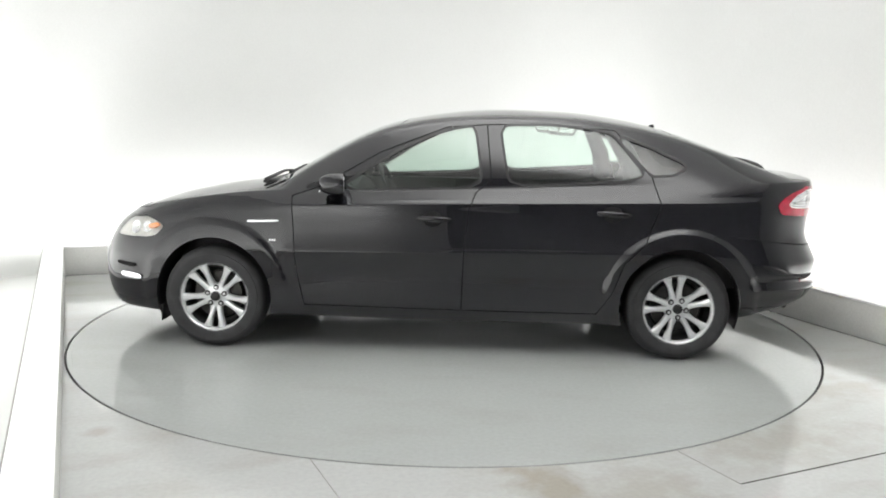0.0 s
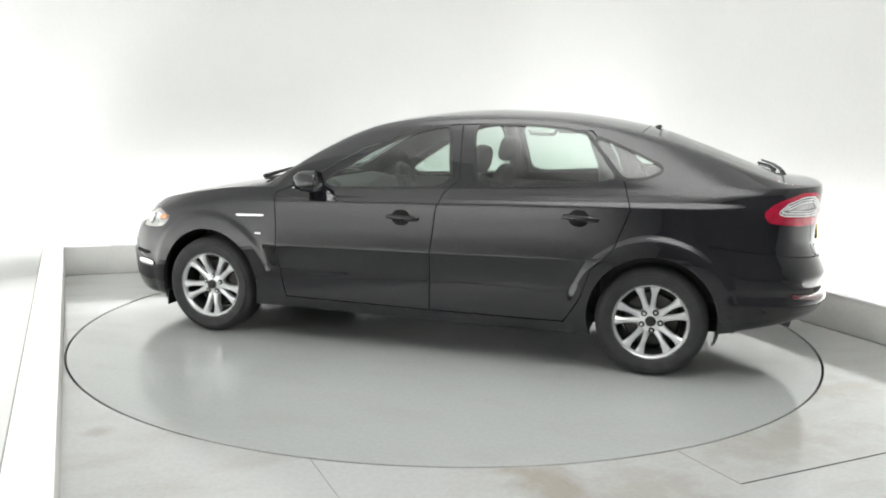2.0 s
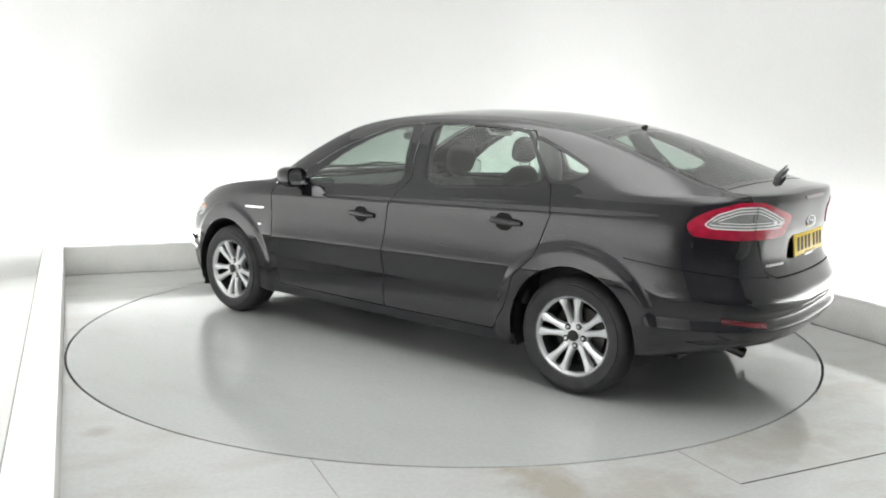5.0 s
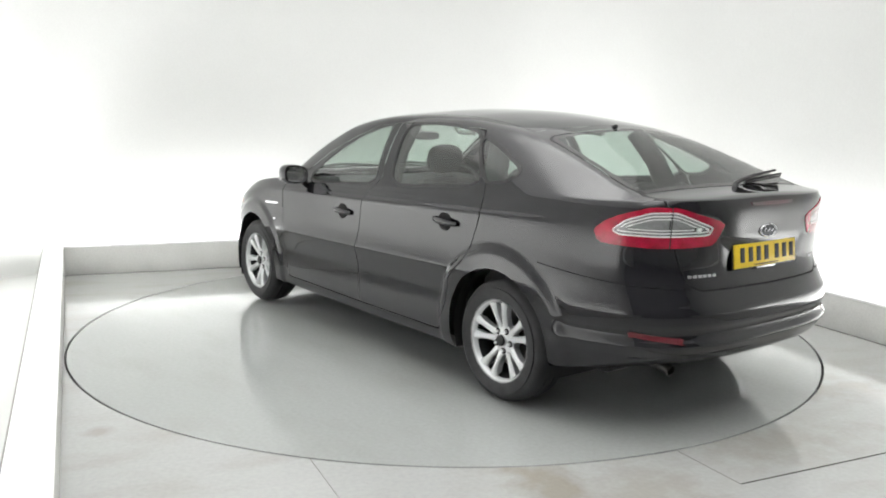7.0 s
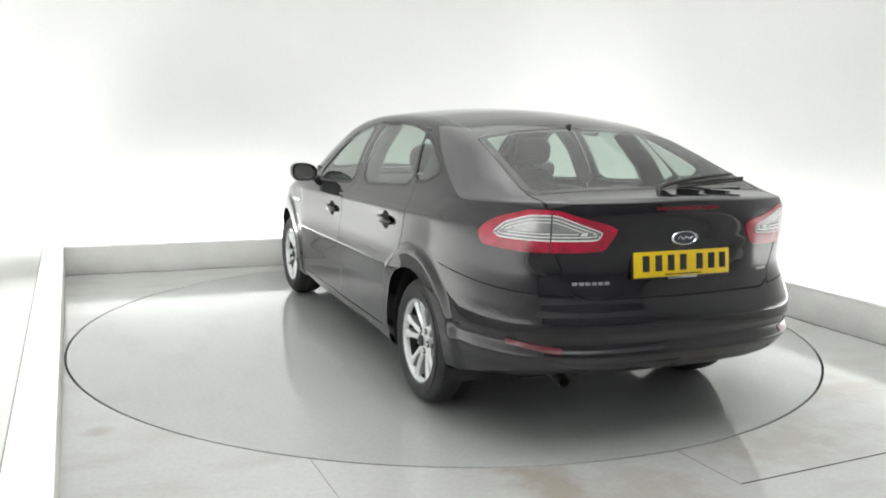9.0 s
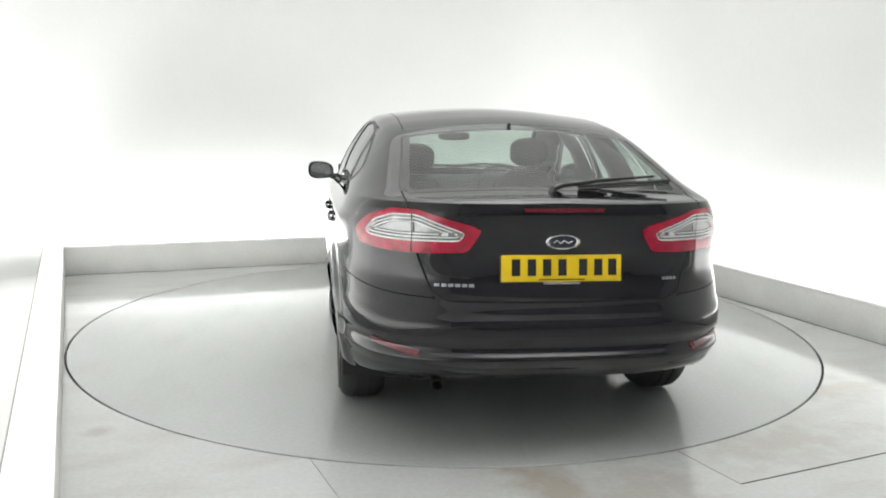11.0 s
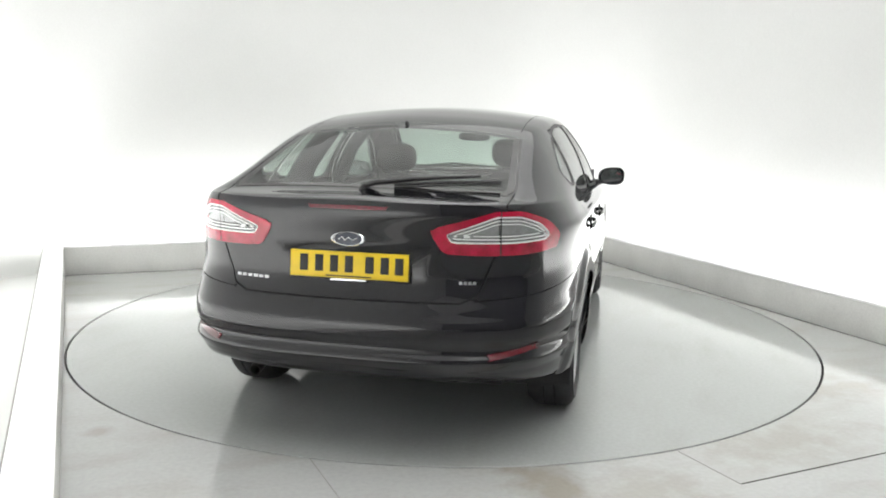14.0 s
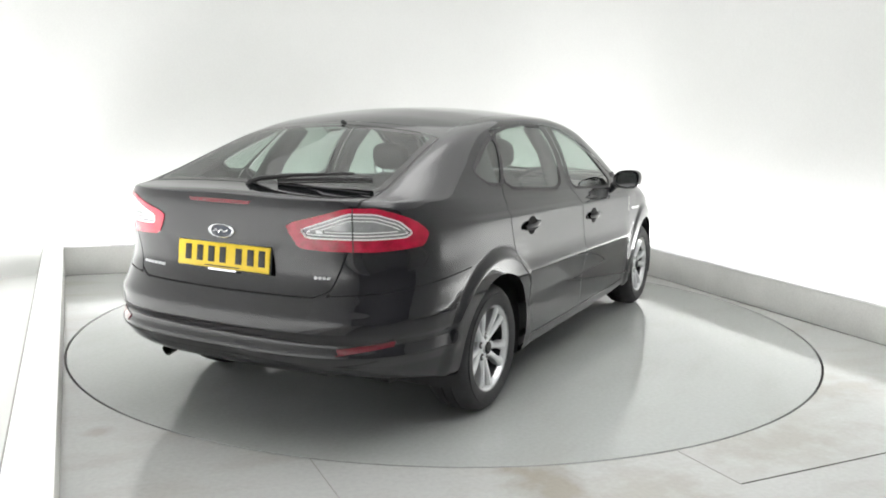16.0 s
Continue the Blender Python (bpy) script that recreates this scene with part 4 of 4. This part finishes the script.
part("plate_strip", box((0.20, 0.005, 0.002), (0.0, -0.047, 0.0045)), INK, plate, "thin dark bar at the plate's foot")
part("plate_holder", box((0.535, 0.125, 0.006), (0, 0, -0.006), 0.003), TRIM, plate, "black plate holder")
part("plate_clip", box((0.16, 0.010, 0.006), (0.0, -0.062, 0.001), 0.002), CHROME, plate, "bright strip under the plate")

# oval badge, plain
p, n = tail_at(0.001, 0.938)
om = Matrix.Translation(p) @ pose(0, 0, 0, 0, 0, -90) @ pose(0, 0, 0, 86, 0, 0)
oval = lathe([(0.0, 0.002), (0.050, 0.003), (0.054, 0.007), (0.059, 0.008), (0.063, 0.005), (0.064, -0.004), (0.0, -0.004)], 48, "z")
oval.transform(Matrix.Diagonal((1.17, 0.50, 1, 1)))
ob = part("oval_badge", oval, CHROME, car, "chrome oval badge with a dark field")
ob.matrix_local = om
field = lathe([(0.0, 0.0055), (0.048, 0.005), (0.050, 0.003)], 48, "z")
field.transform(Matrix.Diagonal((1.17, 0.50, 1, 1)))
part("badge_field", field, BLUE, ob, "dark badge field")
squiggle = tube([(-0.040, -0.004, 0.006), (-0.026, 0.008, 0.007), (-0.012, -0.006, 0.007), (0.004, 0.006, 0.007), (0.022, -0.005, 0.007), (0.040, 0.004, 0.006)], 0.0028, 8)
part("badge_mark", squiggle, CHROME, ob, "plain chrome mark")

# letter bars on the tailgate
for y0, y1, z, count, h in ((0.535, 0.365, 0.752, 6, 0.013), (-0.462, -0.535, 0.770, 4, 0.013)):
    for k in range(count):
        y = y0 + (y1 - y0) * (k + 0.5) / count
        p, n = tail_at(y, z)
        b = part("badge_bar", box((abs(y1 - y0) / count * 0.78, h, 0.005), bevel=0.001), BADGE, car, "dull silver badge bar")
        b.matrix_local = Matrix.Translation(p) @ pose(0, 0, 0, 0, 0, math.degrees(math.atan2(n.y, n.x)) + 90) @ pose(0, 0, 0, 85, 0, 0)

# rear wiper parked across the glass
pivot = part("rear_wiper", tube([(-2.152, 0.012, 1.100), (-2.148, 0.006, 1.128), (-2.138, -0.006, 1.150)], [0.020, 0.016, 0.012], 14), TRIM, car, "black rear wiper arm and blade")
part("wiper_arm", tube([(-2.140, 0.0, 1.140), (-2.132, -0.05, 1.158), (-2.105, -0.22, 1.178), (-2.075, -0.38, 1.188), (-2.05, -0.50, 1.194)], [0.011, 0.012, 0.009, 0.007, 0.006], 10), TRIM, pivot, "black wiper arm")
part("wiper_blade", join(tube([(-2.110, -0.13, 1.150), (-2.085, -0.36, 1.166), (-2.035, -0.585, 1.172)], 0.007, 8), tube([(-2.110, -0.13, 1.138), (-2.085, -0.36, 1.153), (-2.035, -0.585, 1.160)], 0.004, 6)), RUBBER, pivot, "black wiper blade")
part("washer_nozzle", pillow(0.045, 0.020, 0.026, 2.4), TRIM, car, "small black roof washer nozzle").matrix_local = pose(-1.372, 0.02, 1.408, 0, 14, 0)

# front wipers lie in the scuttle
for y0, y1 in ((0.62, 0.02), (-0.05, -0.62)):
    part("front_wiper", tube([(1.16, y0, 1.035), (1.11, (y0 + y1) / 2, 1.075), (1.12, y1, 1.06)], [0.014, 0.010, 0.006], 8), TRIM, car, "black windscreen wiper")
part("scuttle", box((0.10, 1.10, 0.02), (1.15, 0, 1.016), 0.006), TRIM, car, "black plastic scuttle panel")

# underside
part("underbody", box((3.9, 1.20, 0.06), (0.05, 0, 0.245), 0.02), TRIM, car, "dark underbody pan")
part("floor_pan", box((1.95, 1.66, 0.05), (-0.02, 0, 0.255), 0.02), TRIM, car, "dark floor pan")
part("rear_valance", box((0.20, 0.92, 0.06), (-2.10, 0, 0.335), 0.025), TRIM, car, "matt black lower rear valance")
pipe = lathe([(0.024, -0.16), (0.028, -0.16), (0.028, 0.0), (0.024, 0.0), (0.024, -0.15), (0.0, -0.15)], 24)
pipe.transform(pose(-2.20, 0.50, 0.290, 0, 0, 90) @ pose(0, 0, 0, -14, 0, 0))
part("tailpipe", pipe, DISC_STEEL, car, "steel exhaust tailpipe")


def front_seat(y, drop):
    """A cloth bucket seat with bolsters and a headrest on two posts."""
    back = pillow(0.13, 0.50, 0.66, 3.2, taper=0.18)
    back.transform(pose(-0.20, y, 0.80 - drop, 0, -16, 0))
    seat = part("front_seat", back, CLOTH, car, "dark grey cloth front seat")
    base = pillow(0.52, 0.52, 0.16, 3.4)
    base.transform(pose(0.12, y, 0.50 - drop, 0, -6, 0))
    part("seat_cushion", base, CLOTH, seat)
    for s in (1, -1):
        b = pillow(0.16, 0.075, 0.50, 2.6)
        b.transform(pose(-0.165, y + s * 0.215, 0.76 - drop, 0, -16, 0))
        part("bolster", b, CLOTH, seat)
        part("headrest_post", tube([(-0.285, y + s * 0.06, 1.09 - drop), (-0.30, y + s * 0.06, 1.18 - drop)], 0.006, 8), CHROME, seat, "steel headrest post")
    h = pillow(0.105, 0.260, 0.185, 2.8)
    h.transform(pose(-0.290, y, 1.228 - drop, 0, -12, 0))
    part("headrest", h, CLOTH, seat, "dark padded headrest")


front_seat(0.385, 0.045)
front_seat(-0.375, 0.0)
bench = pillow(0.16, 1.34, 0.60, 5.0, steps=40)
bench.transform(pose(-1.12, 0, 0.72, 0, -22, 0))
bench = part("rear_seat", bench, CLOTH, car, "dark cloth rear bench")
cush = pillow(0.52, 1.36, 0.18, 5.0, steps=40)
cush.transform(pose(-0.82, 0, 0.48, 0, -6, 0))
part("seat_cushion", cush, CLOTH, bench)
for y in (0.40, 0.0, -0.40):
    h = pillow(0.075, 0.24, 0.09, 2.6)
    h.transform(pose(-1.255, y, 1.035, 0, -18, 0))
    part("headrest", h, CLOTH, bench, "low dark headrest")
part("parcel_shelf", box((0.72, 1.20, 0.03), (-1.62, 0, 0.965), 0.012), PLASTIC, car, "dark parcel shelf under the rear window")
dash_rings = []
for y in np.linspace(-0.72, 0.72, 15):
    hump = 0.045 * math.exp(-((y + 0.37) / 0.17) ** 2)
    dash_rings.append([(1.05, y, 0.60), (1.12, y, 0.965), (0.95, y, 0.995), (0.78, y, 0.985 + hump), (0.68, y, 0.955 + hump), (0.62, y, 0.88), (0.66, y, 0.70), (0.72, y, 0.60)])
part("dashboard", loft(dash_rings), PLASTIC, car, "dark moulded dashboard")
bm = bmesh.new()
major, minor, n1, n2 = 0.185, 0.015, 40, 10
vv = [[bm.verts.new(((major + minor * math.cos(b)) * math.cos(a), (major + minor * math.cos(b)) * math.sin(a), minor * math.sin(b))) for b in np.linspace(0, 2 * math.pi, n2 + 1)[:-1]] for a in np.linspace(0, 2 * math.pi, n1 + 1)[:-1]]
for i in range(n1):
    for k in range(n2):
        bm.faces.new((vv[i][k], vv[(i + 1) % n1][k], vv[(i + 1) % n1][(k + 1) % n2], vv[i][(k + 1) % n2]))
wheel = part("steering_wheel", bm, PLASTIC, car, "dark steering wheel")
wheel.matrix_local = pose(0.47, -0.37, 0.925, 0, -66, 0)
part("wheel_boss", join(pillow(0.13, 0.15, 0.05, 2.6), box((0.03, 0.35, 0.018), (0, 0, 0), 0.006), box((0.17, 0.035, 0.018), (-0.09, 0, 0), 0.006)), PLASTIC, wheel, "padded boss and spokes")
part("cabin_mirror", pillow(0.03, 0.235, 0.062, 3.0), PLASTIC, car, "dark cabin mirror").matrix_local = pose(0.42, 0.01, 1.312, 0, 8, 0)
part("mirror_stalk", tube([(0.50, 0.01, 1.36), (0.45, 0.01, 1.33)], 0.010, 8), PLASTIC, car, "cabin mirror stalk")
for side in (1, -1):
    # inner pillars close the gap between skin and cabin
    part("pillar_lining", tube([(-0.30, side * 0.80, 1.02), (-0.275, side * 0.70, 1.25), (-0.25, side * 0.585, 1.40)], [0.05, 0.042, 0.04], 12), PLASTIC, car, "dark inner pillar lining")
    part("pillar_lining", tube([(-1.165, side * 0.745, 1.03), (-1.125, side * 0.665, 1.20), (-1.03, side * 0.560, 1.375)], [0.070, 0.062, 0.052], 14), PLASTIC, car, "dark inner rear pillar lining")
    part("door_card", box((1.9, 0.05, 0.55), (-0.15, side * 0.80, 0.70), 0.02), PLASTIC, car, "dark inner door card")
    part("quarter_lining", box((1.0, 0.05, 0.55), (-1.62, side * 0.72, 0.70), 0.02), PLASTIC, car, "dark boot side lining")
    part("grab_handle", tube([(-0.62, side * 0.565, 1.385), (-0.64, side * 0.55, 1.355), (-0.78, side * 0.55, 1.352), (-0.80, side * 0.565, 1.382)], 0.009, 8), LINING, car, "pale grab handle under the roof")


# ---- what moves ----
def motions():
    """The table turns at a steady slow pace and carries the car."""
    rows_car, rows_table = [], []
    for i in range(33):
        t = i * 0.5
        heading = 178.03 - 7.175 * t - 0.0095 * (t - 8) ** 2
        turn = pose(0, 0, 0, 0, 0, heading)
        rows_car.append((t, turn @ pose(-0.026, -0.1206, 0.0)))
        rows_table.append((t, turn))
    walk(car, rows_car)
    walk(turntable, rows_table)


motions()
